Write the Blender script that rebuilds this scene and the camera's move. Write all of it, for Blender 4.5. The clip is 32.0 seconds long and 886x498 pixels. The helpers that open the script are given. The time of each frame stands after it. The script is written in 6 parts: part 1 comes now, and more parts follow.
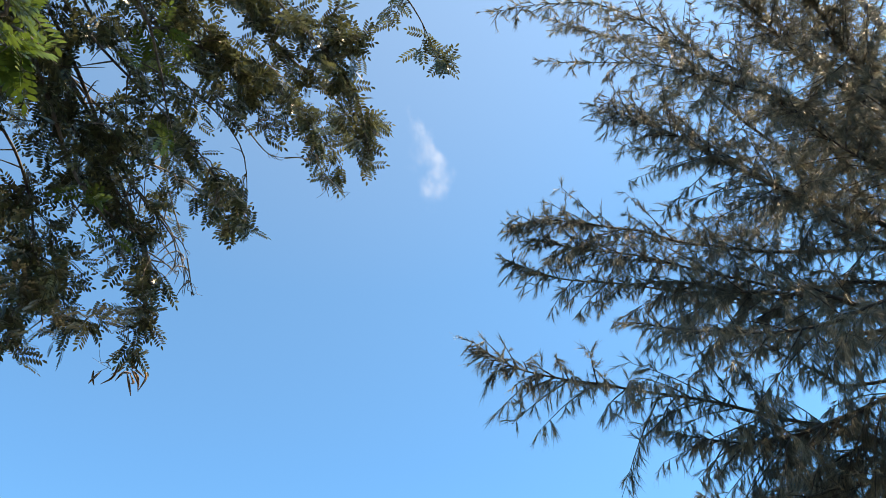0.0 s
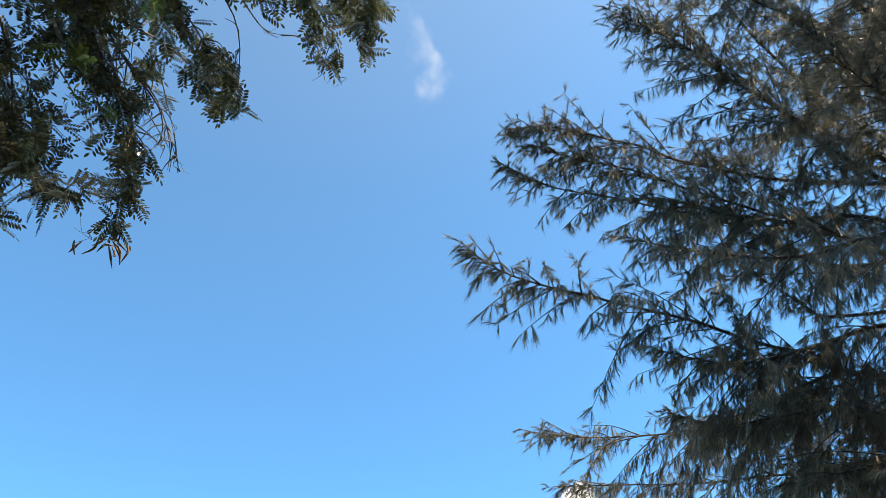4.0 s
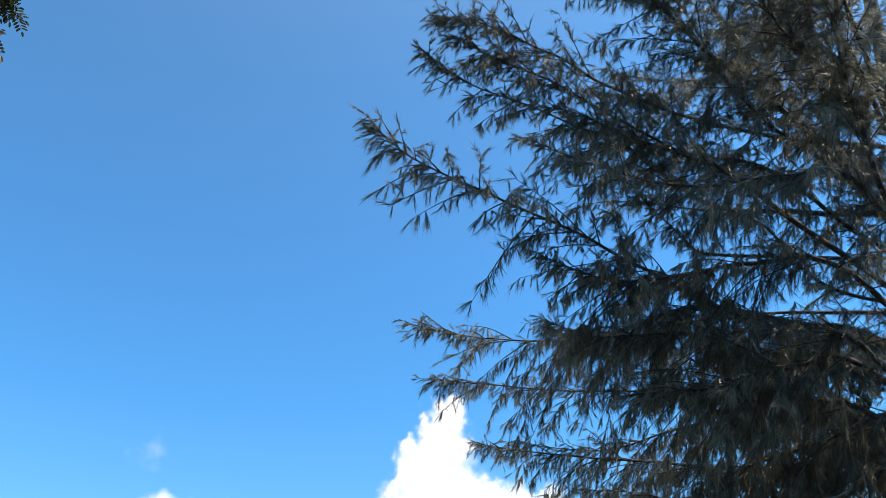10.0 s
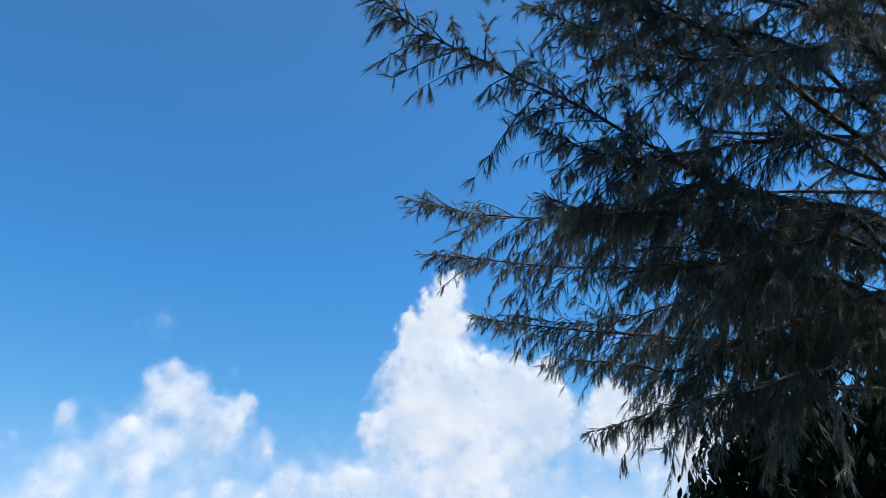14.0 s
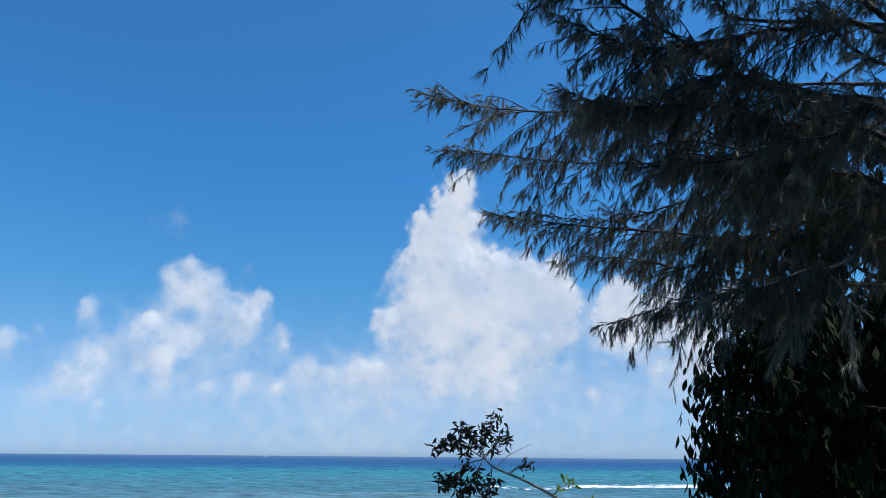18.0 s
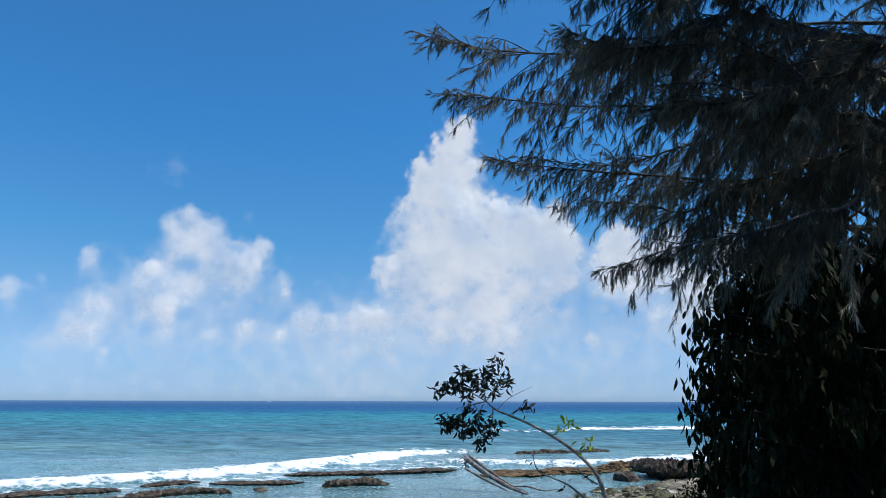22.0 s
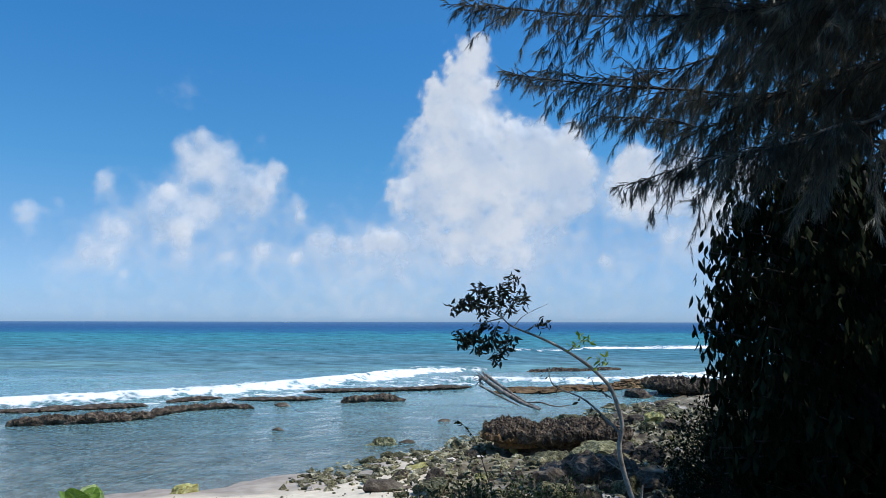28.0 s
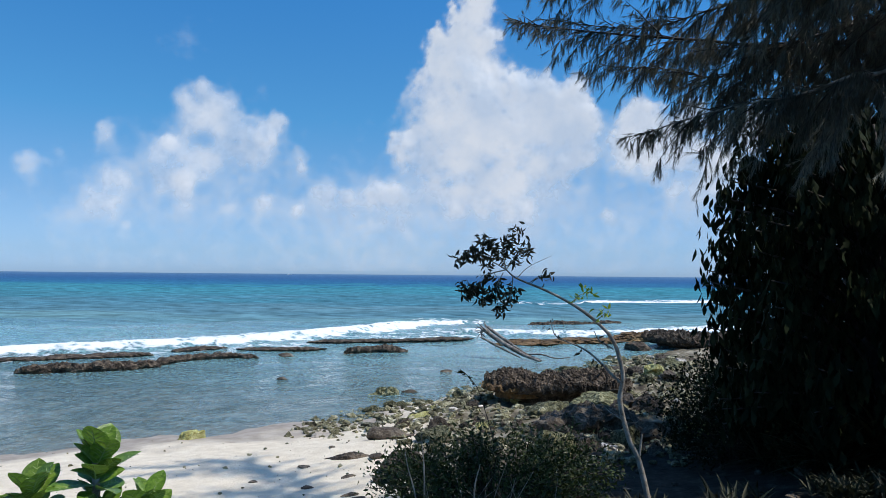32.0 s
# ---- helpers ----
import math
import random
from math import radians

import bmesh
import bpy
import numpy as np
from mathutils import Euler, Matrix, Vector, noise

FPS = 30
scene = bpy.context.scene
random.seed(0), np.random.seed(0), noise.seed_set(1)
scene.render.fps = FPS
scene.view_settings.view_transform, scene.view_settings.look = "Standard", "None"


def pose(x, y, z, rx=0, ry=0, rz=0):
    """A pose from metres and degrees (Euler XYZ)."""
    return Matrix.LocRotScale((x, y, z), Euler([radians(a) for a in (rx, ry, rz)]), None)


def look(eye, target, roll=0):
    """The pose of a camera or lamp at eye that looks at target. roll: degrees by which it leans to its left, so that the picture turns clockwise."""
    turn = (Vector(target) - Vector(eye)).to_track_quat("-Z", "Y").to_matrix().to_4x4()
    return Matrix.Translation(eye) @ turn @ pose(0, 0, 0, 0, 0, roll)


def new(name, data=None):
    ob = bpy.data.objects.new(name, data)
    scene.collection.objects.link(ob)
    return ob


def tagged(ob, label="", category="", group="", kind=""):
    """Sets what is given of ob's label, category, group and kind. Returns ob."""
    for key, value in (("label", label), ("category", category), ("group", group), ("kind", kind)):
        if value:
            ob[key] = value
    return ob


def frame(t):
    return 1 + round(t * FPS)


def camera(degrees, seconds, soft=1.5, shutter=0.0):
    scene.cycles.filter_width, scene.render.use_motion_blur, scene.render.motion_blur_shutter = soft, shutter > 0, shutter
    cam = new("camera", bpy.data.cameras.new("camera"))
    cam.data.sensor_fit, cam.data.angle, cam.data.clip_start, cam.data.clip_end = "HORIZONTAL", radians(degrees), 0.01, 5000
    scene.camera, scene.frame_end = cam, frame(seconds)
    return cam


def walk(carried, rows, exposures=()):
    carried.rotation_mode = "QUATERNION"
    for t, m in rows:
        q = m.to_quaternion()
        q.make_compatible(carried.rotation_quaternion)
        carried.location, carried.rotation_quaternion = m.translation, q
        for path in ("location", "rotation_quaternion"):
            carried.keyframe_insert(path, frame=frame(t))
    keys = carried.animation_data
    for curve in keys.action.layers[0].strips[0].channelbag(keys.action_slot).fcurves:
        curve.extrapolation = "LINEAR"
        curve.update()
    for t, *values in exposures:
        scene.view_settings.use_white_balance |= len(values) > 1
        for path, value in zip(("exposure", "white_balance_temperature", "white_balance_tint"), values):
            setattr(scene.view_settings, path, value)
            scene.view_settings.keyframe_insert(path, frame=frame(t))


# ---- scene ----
cam = camera(63.5, 32.0, soft=0.5)
ROWS = [
    (0.0, 0.089, -0.390, 3.149, 139.44, 4.96, 13.39),
    (0.5, 0.079, -0.379, 3.147, 137.89, 4.72, 13.61),
    (1.0, 0.064, -0.367, 3.157, 136.53, 4.38, 13.73),
    (1.5, 0.051, -0.366, 3.162, 135.95, 4.46, 13.92),
    (2.0, 0.054, -0.334, 3.213, 134.80, 4.19, 13.47),
    (2.5, 0.047, -0.340, 3.216, 133.98, 4.20, 13.45),
    (3.0, 0.043, -0.333, 3.219, 133.34, 3.77, 13.19),
    (3.5, 0.039, -0.324, 3.210, 132.22, 2.71, 10.56),
    (5.5, 0.029, -0.235, 3.091, 130.81, 3.29, 7.82),
    (6.0, 0.032, -0.206, 3.061, 130.40, 3.08, 8.50),
    (6.5, 0.028, -0.198, 3.059, 129.32, 2.81, 9.13),
    (7.0, 0.029, -0.190, 3.050, 128.39, 2.95, 9.47),
    (7.5, 0.028, -0.180, 3.052, 127.62, 2.84, 9.04),
    (8.0, 0.034, -0.177, 3.047, 127.47, 1.91, 6.79),
    (8.5, 0.040, -0.172, 3.050, 126.60, 0.98, 2.52),
    (9.0, 0.054, -0.156, 3.056, 125.93, 0.42, 0.14),
    (9.5, 0.061, -0.145, 3.066, 125.43, -0.01, -0.98),
    (10.0, 0.073, -0.142, 3.072, 124.11, 0.26, -2.05),
    (10.5, 0.081, -0.136, 3.079, 122.57, 0.54, -2.52),
    (11.0, 0.084, -0.125, 3.083, 121.18, 0.66, -2.60),
    (11.5, 0.082, -0.129, 3.094, 120.05, 0.74, -2.57),
    (12.0, 0.078, -0.133, 3.103, 119.20, 0.71, -2.11),
    (12.5, 0.078, -0.131, 3.103, 117.80, 0.60, -2.34),
    (13.0, 0.071, -0.128, 3.098, 116.42, 0.48, -2.36),
    (13.5, 0.063, -0.119, 3.086, 115.15, -0.03, -2.43),
    (14.0, 0.061, -0.111, 3.085, 114.28, -0.14, -2.19),
    (14.5, 0.060, -0.105, 3.088, 113.65, 0.04, -1.99),
    (16.5, 0.058, -0.083, 3.082, 109.48, -0.18, -1.49),
    (17.0, 0.060, -0.074, 3.076, 108.31, -0.25, -1.55),
    (17.5, 0.061, -0.066, 3.081, 107.09, -0.40, -1.42),
    (18.0, 0.059, -0.059, 3.078, 106.18, -0.47, -1.36),
    (18.5, 0.057, -0.055, 3.067, 105.31, -0.34, -1.51),
    (19.0, 0.055, -0.045, 3.072, 104.48, -0.32, -1.35),
    (19.5, 0.058, -0.043, 3.067, 103.59, -0.14, -1.41),
    (20.0, 0.055, -0.050, 3.070, 103.07, -0.19, -1.53),
    (20.5, 0.053, -0.049, 3.065, 103.09, -0.11, -1.15),
    (21.0, 0.051, -0.050, 3.067, 102.81, -0.24, -1.23),
    (21.5, 0.050, -0.052, 3.063, 102.96, -0.09, -1.21),
    (22.0, 0.048, -0.045, 3.063, 101.98, -0.14, -1.28),
    (22.5, 0.041, -0.034, 3.057, 101.22, -0.07, -1.26),
    (23.0, 0.043, -0.035, 3.050, 100.30, -0.13, -1.09),
    (23.5, 0.038, -0.033, 3.044, 99.56, -0.27, -1.07),
    (24.0, 0.039, -0.028, 3.040, 98.98, -0.41, -0.85),
    (24.5, 0.041, -0.025, 3.020, 98.51, -0.47, -0.87),
    (25.0, 0.033, -0.007, 3.026, 97.96, -0.57, -0.80),
    (25.5, 0.039, -0.011, 3.023, 97.44, -0.37, -0.44),
    (27.5, 0.021, -0.001, 3.021, 96.13, -0.16, -0.14),
    (28.0, 0.022, -0.003, 3.022, 95.79, -0.11, -0.16),
    (28.5, 0.013, -0.008, 3.023, 95.60, -0.03, -0.20),
    (29.0, 0.010, -0.011, 3.014, 95.28, -0.05, -0.21),
    (29.5, 0.003, -0.011, 3.015, 94.45, -0.12, -0.28),
    (30.0, 0.000, -0.004, 3.010, 93.89, -0.20, -0.02),
    (30.5, -0.002, -0.008, 3.013, 93.34, -0.37, 0.04),
    (31.0, -0.002, -0.009, 3.005, 93.17, -0.35, -0.04),
    (31.5, 0.002, -0.005, 3.003, 92.61, -0.43, -0.02),
    (32.0, -0.001, 0.000, 3.001, 92.06, -0.51, -0.02),
]
EXPOSURES = [(0.0, 1.55, 10300, 15), (3.0, 1.43, 9600, 14), (6.0, 1.3, 9000, 13), (9.0, 1.05, 7700, 11), (11.0, 0.86, 7600, 10), (13.0, 0.5, 7000, 10), (14.5, 0.3, 6700, 10), (17.0, 0.12, 6500, 10), (19.0, 0.07, 6500, 10), (25.0, 0.04, 6500, 10), (32.0, 0.02, 6500, 10)]
walk(cam, [(t, pose(x, y, z, rx, ry, rz)) for t, x, y, z, rx, ry, rz in ROWS], EXPOSURES)

# ---- daylight ----
SUN_AZ, SUN_EL = 102.0, 57.5
world = bpy.data.worlds.new("sky")
scene.world = world
world.use_nodes = True
wn, wl = world.node_tree.nodes, world.node_tree.links
sky = wn.new("ShaderNodeTexSky")
sky.sky_type, sky.sun_disc = "NISHITA", False
sky.sun_elevation, sky.sun_rotation = radians(SUN_EL), radians(SUN_AZ)
sky.air_density, sky.dust_density, sky.ozone_density = 1.0, 0.6, 1.0
# the clear tropical air: the sky's own brightness, tinted by the height above the horizon
bright = wn.new("ShaderNodeRGBToBW")
wl.new(sky.outputs[0], bright.inputs[0])
place = wn.new("ShaderNodeTexCoord")
axes = wn.new("ShaderNodeSeparateXYZ")
wl.new(place.outputs["Generated"], axes.inputs[0])
air = wn.new("ShaderNodeValToRGB")
bands = air.color_ramp.elements
bands[0].position, bands[0].color = 0.0, (0.8, 1.2, 1.72, 1)
bands[1].position, bands[1].color = 0.92, (0.54, 1.3, 2.85, 1)
for at_height, hue in ((0.03, (0.62, 1.02, 1.5)), (0.10, (0.47, 0.97, 1.68)), (0.21, (0.28, 1.05, 2.2)), (0.37, (0.21, 1.1, 2.84)), (0.54, (0.24, 1.13, 3.0)), (0.72, (0.31, 1.17, 2.95))):
    bands.new(at_height).color = (*hue, 1)
wl.new(axes.outputs["Z"], air.inputs["Fac"])
tinted = wn.new("ShaderNodeVectorMath")
tinted.operation = "MULTIPLY"
wl.new(bright.outputs[0], tinted.inputs[0]), wl.new(air.outputs["Color"], tinted.inputs[1])
wl.new(tinted.outputs[0], wn["Background"].inputs[0])
wn["Background"].inputs[1].default_value = 0.09

sun = new("sun", bpy.data.lights.new("sun", "SUN"))
sun.data.energy, sun.data.angle, sun.data.color = 4.0, radians(0.6), (1.0, 0.95, 0.86)
sun_way = Vector((math.sin(radians(SUN_AZ)) * math.cos(radians(SUN_EL)), math.cos(radians(SUN_AZ)) * math.cos(radians(SUN_EL)), math.sin(radians(SUN_EL))))
sun.matrix_world = look(sun_way * 60, (0, 0, 0))

# ---- tools ----
rng = np.random.default_rng(7)


def cells(ix, iy, iz, seed):
    """A random number from 0 to 1 for each cell of a lattice."""
    h = (ix * 374761393 + iy * 668265263 + iz * 1274126177 + seed * 974711) & 0x7FFFFFFF
    h = ((h ^ (h >> 13)) * 1103515245) & 0x7FFFFFFF
    return ((h ^ (h >> 16)) & 0xFFFF) / 65535.0


def grain(p, seed=0):
    """Smooth value noise from 0 to 1 at the points p (n x 3)."""
    i = np.floor(p).astype(np.int64)
    f = p - i
    f = f * f * (3 - 2 * f)
    total = 0
    for a in (0, 1):
        for b in (0, 1):
            for c in (0, 1):
                w = (f[:, 0] if a else 1 - f[:, 0]) * (f[:, 1] if b else 1 - f[:, 1]) * (f[:, 2] if c else 1 - f[:, 2])
                total = total + w * cells(i[:, 0] + a, i[:, 1] + b, i[:, 2] + c, seed)
    return total


def fbm(p, octaves=4, seed=0):
    p = np.asarray(p, float)
    total, amp, norm = 0, 1.0, 0.0
    for k in range(octaves):
        total, norm = total + amp * grain(p * 2 ** k + 17.3 * k, seed + k), norm + amp
        amp *= 0.5
    return total / norm


def unit(v):
    return v / np.maximum(np.linalg.norm(v, axis=-1, keepdims=True), 1e-9)


def raw(name, verts, groups, smooth=False):
    """A mesh from an array of vertices and arrays of faces with equally many corners."""
    me = bpy.data.meshes.new(name)
    verts = np.asarray(verts, np.float32)
    me.vertices.add(len(verts))
    me.vertices.foreach_set("co", verts.ravel())
    groups = [np.asarray(g, np.int32) for g in groups if len(g)]
    loops = np.concatenate([g.ravel() for g in groups])
    sizes = np.concatenate([np.full(len(g), g.shape[1], np.int32) for g in groups])
    me.loops.add(len(loops))
    me.loops.foreach_set("vertex_index", loops)
    me.polygons.add(len(sizes))
    me.polygons.foreach_set("loop_start", np.concatenate([[0], np.cumsum(sizes)[:-1]]).astype(np.int32))
    me.polygons.foreach_set("loop_total", sizes)
    me.polygons.foreach_set("use_smooth", np.full(len(sizes), smooth))
    me.update(calc_edges=True)
    return me


def part(name, me, material, parent=None, label="", kind=""):
    """Links a mesh as one object under a thing or a part."""
    if not me.materials:
        me.materials.append(material)
    ob = new(name, me)
    ob.parent = parent
    return tagged(ob, label=label, kind=kind)


def thing(name, label, category, at=(0, 0, 0), group="", kind=""):
    ob = new(name)
    ob.location = at
    ob.empty_display_size = 0.2
    return tagged(ob, label, category, group, kind)


def smooth_line(points, n):
    """n points along a soft curve through the points."""
    p = np.asarray(points, float)
    p = np.vstack([2 * p[0] - p[1], p, 2 * p[-1] - p[-2]])
    u = np.linspace(0, len(p) - 3 - 1e-6, n)
    i = u.astype(int)
    f = (u - i)[:, None]
    a, b, c, d = p[i], p[i + 1], p[i + 2], p[i + 3]
    return 0.5 * (2 * b + (c - a) * f + (2 * a - 5 * b + 4 * c - d) * f ** 2 + (3 * b - a - 3 * c + d) * f ** 3)


def tube(line, radii, sides=6, wobble=0.0, seed=0):
    """Vertices and quads of a tapered tube along a line, closed at its end."""
    line, n = np.asarray(line, float), len(line)
    radii = np.interp(np.linspace(0, 1, n), np.linspace(0, 1, len(radii)), radii)
    way = unit(np.gradient(line, axis=0))
    ref = np.array([0.31, 0.87, 0.38])
    s = unit(np.cross(way, ref))
    t = np.cross(way, s)
    ang = np.arange(sides) * 2 * np.pi / sides
    v = line[:, None, :] + radii[:, None, None] * (np.cos(ang)[None, :, None] * s[:, None, :] + np.sin(ang)[None, :, None] * t[:, None, :])
    v = v.reshape(-1, 3)
    if wobble:
        mid = np.repeat(line, sides, axis=0)
        v = mid + (v - mid) * (1 + wobble * (2 * fbm(v * 6, 3, seed)[:, None] - 1))
    i, j = np.meshgrid(np.arange(n - 1), np.arange(sides), indexing="ij")
    k = (j + 1) % sides
    q = np.stack([i * sides + j, i * sides + k, (i + 1) * sides + k, (i + 1) * sides + j], -1).reshape(-1, 4)
    tip = len(v)
    v = np.vstack([v, line[-1] + way[-1] * radii[-1]])
    cap = np.array([[(n - 1) * sides + a, (n - 1) * sides + (a + 1) % sides, tip] for a in range(sides)])
    return v, q, cap


def tubes(name, rows, sides=5, wobble=0.0):
    """One mesh of several tubes: rows of (line, radii)."""
    vs, qs, cs, n = [], [], [], 0
    for k, (line, radii) in enumerate(rows):
        v, q, c = tube(line, radii, sides, wobble, k)
        vs.append(v), qs.append(q + n), cs.append(c + n)
        n += len(v)
    return raw(name, np.vstack(vs), [np.vstack(qs), np.vstack(cs)], True)


def scatter(name, pattern, faces, at, along, up, size, smooth=False):
    """One mesh of many copies of a pattern (x along, z up), each with its own place, direction and size (n x 3 or n)."""
    pattern = np.asarray(pattern, float)
    x = unit(along)
    y = unit(np.cross(up, x))
    z = np.cross(x, y)
    size = np.asarray(size, float)
    size = size[:, None] if size.ndim == 1 else size
    size = np.broadcast_to(size, (len(at), 3))
    sized = pattern[None] * size[:, None, :]
    v = at[:, None, :] + sized[..., 0:1] * x[:, None] + sized[..., 1:2] * y[:, None] + sized[..., 2:3] * z[:, None]
    step = (np.arange(len(at)) * len(pattern))[:, None, None]
    out = []
    for k in sorted({len(f) for f in faces}):
        g = np.array([f for f in faces if len(f) == k])
        out.append((g[None] + step).reshape(-1, k))
    return raw(name, v.reshape(-1, 3), out, smooth)


def leaf_pattern(rows=5, width=0.4, fold=0.12, curl=0.15, blunt=1.0, full=1.0):
    """A leaf one unit long: rows of left edge, midrib and right edge."""
    v, f = [], []
    for k in range(rows + 1):
        u = k / rows
        w = width * 0.5 * max(abs(math.sin(math.pi * u ** blunt)) ** full, 0.03)
        z = -curl * u * u
        v += [(u, -w, z + fold * w), (u, 0, z), (u, w, z + fold * w)]
        if k:
            a = 3 * (k - 1)
            f += [(a, a + 1, a + 4, a + 3), (a + 1, a + 2, a + 5, a + 4)]
    return v, f


def random_ways(n):
    return unit(rng.normal(size=(n, 3)))

# ---- materials ----
def surface(name, colours, scale=6.0, rough=0.8, bump=0.3, bump_scale=40.0, vary=0.0, island=0.0, lucent=0.0, lucent_colour=None, kind="noise", spec=0.3, distance=0.02):
    """A material: three colours mixed by noise at two scales, relief, and variation from piece to piece."""
    m = bpy.data.materials.new(name)
    m.use_nodes = True
    n, l = m.node_tree.nodes, m.node_tree.links
    b = n["Principled BSDF"]
    co = n.new("ShaderNodeTexCoord")
    big = n.new("ShaderNodeTexNoise")
    big.inputs["Scale"].default_value, big.inputs["Detail"].default_value = scale, 4.0
    small = n.new("ShaderNodeTexNoise")
    small.inputs["Scale"].default_value, small.inputs["Detail"].default_value = scale * 7.3, 3.0
    l.new(co.outputs["Object"], big.inputs["Vector"]), l.new(co.outputs["Object"], small.inputs["Vector"])
    add = n.new("ShaderNodeMath")
    add.operation = "MULTIPLY_ADD"
    l.new(small.outputs["Fac"], add.inputs[0])
    add.inputs[1].default_value = 0.5
    l.new(big.outputs["Fac"], add.inputs[2])
    ramp = n.new("ShaderNodeValToRGB")
    e = ramp.color_ramp.elements
    e[0].position, e[0].color = 0.55, (*colours[0], 1)
    e[1].position, e[1].color = 0.98, (*colours[-1], 1)
    if len(colours) > 2:
        mid = e.new(0.75)
        mid.color = (*colours[1], 1)
    l.new(add.outputs[0], ramp.inputs["Fac"])
    colour = ramp.outputs["Color"]
    if vary or island:
        info = n.new("ShaderNodeNewGeometry" if island else "ShaderNodeObjectInfo")
        hsv = n.new("ShaderNodeHueSaturation")
        span = n.new("ShaderNodeMapRange")
        amount = vary or island
        span.inputs["To Min"].default_value, span.inputs["To Max"].default_value = 1 - amount, 1 + amount
        l.new(info.outputs["Random Per Island" if island else "Random"], span.inputs["Value"])
        l.new(span.outputs[0], hsv.inputs["Value"])
        l.new(colour, hsv.inputs["Color"])
        colour = hsv.outputs["Color"]
    l.new(colour, b.inputs["Base Color"])
    b.inputs["Roughness"].default_value = rough
    b.inputs["Specular IOR Level"].default_value = spec
    if bump:
        tex = n.new("ShaderNodeTexVoronoi" if kind == "pits" else "ShaderNodeTexNoise")
        tex.inputs["Scale"].default_value = bump_scale
        if kind != "pits":
            tex.inputs["Detail"].default_value = 6.0
        l.new(co.outputs["Object"], tex.inputs["Vector"])
        bp = n.new("ShaderNodeBump")
        bp.inputs["Strength"].default_value, bp.inputs["Distance"].default_value = bump, distance
        l.new(tex.outputs[0], bp.inputs["Height"])
        l.new(bp.outputs["Normal"], b.inputs["Normal"])
    if lucent:
        tr = n.new("ShaderNodeBsdfTranslucent")
        if lucent_colour:
            tr.inputs["Color"].default_value = (*lucent_colour, 1)
        else:
            l.new(colour, tr.inputs["Color"])
        mix = n.new("ShaderNodeMixShader")
        mix.inputs[0].default_value = lucent
        l.new(b.outputs[0], mix.inputs[1]), l.new(tr.outputs[0], mix.inputs[2])
        l.new(mix.outputs[0], n["Material Output"].inputs["Surface"])
    return m


bark = surface("grey_brown_bark", [(0.03, 0.026, 0.022), (0.06, 0.052, 0.045), (0.115, 0.1, 0.09)], 9, 0.9, 0.6, 30)
pale_bark = surface("pale_bark", [(0.16, 0.13, 0.1), (0.3, 0.26, 0.21), (0.42, 0.38, 0.32)], 14, 0.85, 0.4, 60)
drift = surface("bleached_driftwood", [(0.08, 0.066, 0.055), (0.2, 0.175, 0.15), (0.42, 0.38, 0.33)], 8, 0.9, 0.5, 50)
needle = surface("grey_green_needles", [(0.075, 0.074, 0.054), (0.135, 0.132, 0.098), (0.28, 0.27, 0.205)], 1.4, 0.42, 0, island=0.6, lucent=0.48, spec=0.3)
pinnate = surface("pinnate_leaf", [(0.036, 0.043, 0.019), (0.06, 0.069, 0.03), (0.11, 0.12, 0.056)], 1.5, 0.32, 0, island=0.6, lucent=0.34, spec=0.55)
# leaf colours taken down to near black, to stand for deep shade
shade_leaf = surface("shade_dark_broad_leaf", [(0.009, 0.014, 0.006), (0.014, 0.02, 0.008), (0.024, 0.032, 0.012)], 2.0, 0.65, 0, island=0.3, lucent=0.03, spec=0.06)
shrubleaf = surface("small_shrub_leaf", [(0.016, 0.028, 0.007), (0.032, 0.05, 0.012), (0.075, 0.09, 0.025)], 2.0, 0.5, 0, island=0.4, lucent=0.2)
sapleaf = surface("dry_curled_leaf", [(0.03, 0.028, 0.015), (0.045, 0.04, 0.02), (0.07, 0.06, 0.028)], 5.0, 0.6, 0, island=0.35, lucent=0.15)
youngleaf = surface("young_yellow_green_leaf", [(0.24, 0.34, 0.04), (0.34, 0.44, 0.07)], 5.0, 0.5, 0, island=0.25, lucent=0.5)
glossleaf = surface("glossy_fleshy_leaf", [(0.075, 0.15, 0.018), (0.14, 0.25, 0.032), (0.26, 0.39, 0.06)], 9.0, 0.3, 0.15, 60, vary=0.3, lucent=0.35, spec=0.5)
rib_mat = surface("pale_leaf_rib", [(0.3, 0.4, 0.14), (0.36, 0.44, 0.18)], 9.0, 0.4, 0)
dry_grass = surface("strap_leaf", [(0.02, 0.026, 0.01), (0.035, 0.04, 0.018), (0.07, 0.065, 0.035)], 3.0, 0.6, 0, island=0.5, lucent=0.15)
reef = surface("pitted_reef_limestone", [(0.022, 0.016, 0.011), (0.08, 0.058, 0.04), (0.26, 0.2, 0.14)], 6.0, 0.85, 1.0, 16, distance=0.14)
shelf_rock = surface("orange_brown_reef_rock", [(0.06, 0.04, 0.024), (0.16, 0.095, 0.04), (0.25, 0.16, 0.075)], 1.2, 0.85, 1.0, 9, kind="pits", distance=0.08)
algae_rock = surface("algae_covered_stone", [(0.032, 0.03, 0.015), (0.15, 0.145, 0.07), (0.4, 0.38, 0.23)], 8.0, 0.85, 1.0, 14, vary=0.4, distance=0.12)
yellow_rock = surface("yellow_algae_stone", [(0.14, 0.12, 0.04), (0.36, 0.34, 0.12), (0.56, 0.54, 0.3)], 6.0, 0.85, 0.8, 30, vary=0.2, distance=0.03)
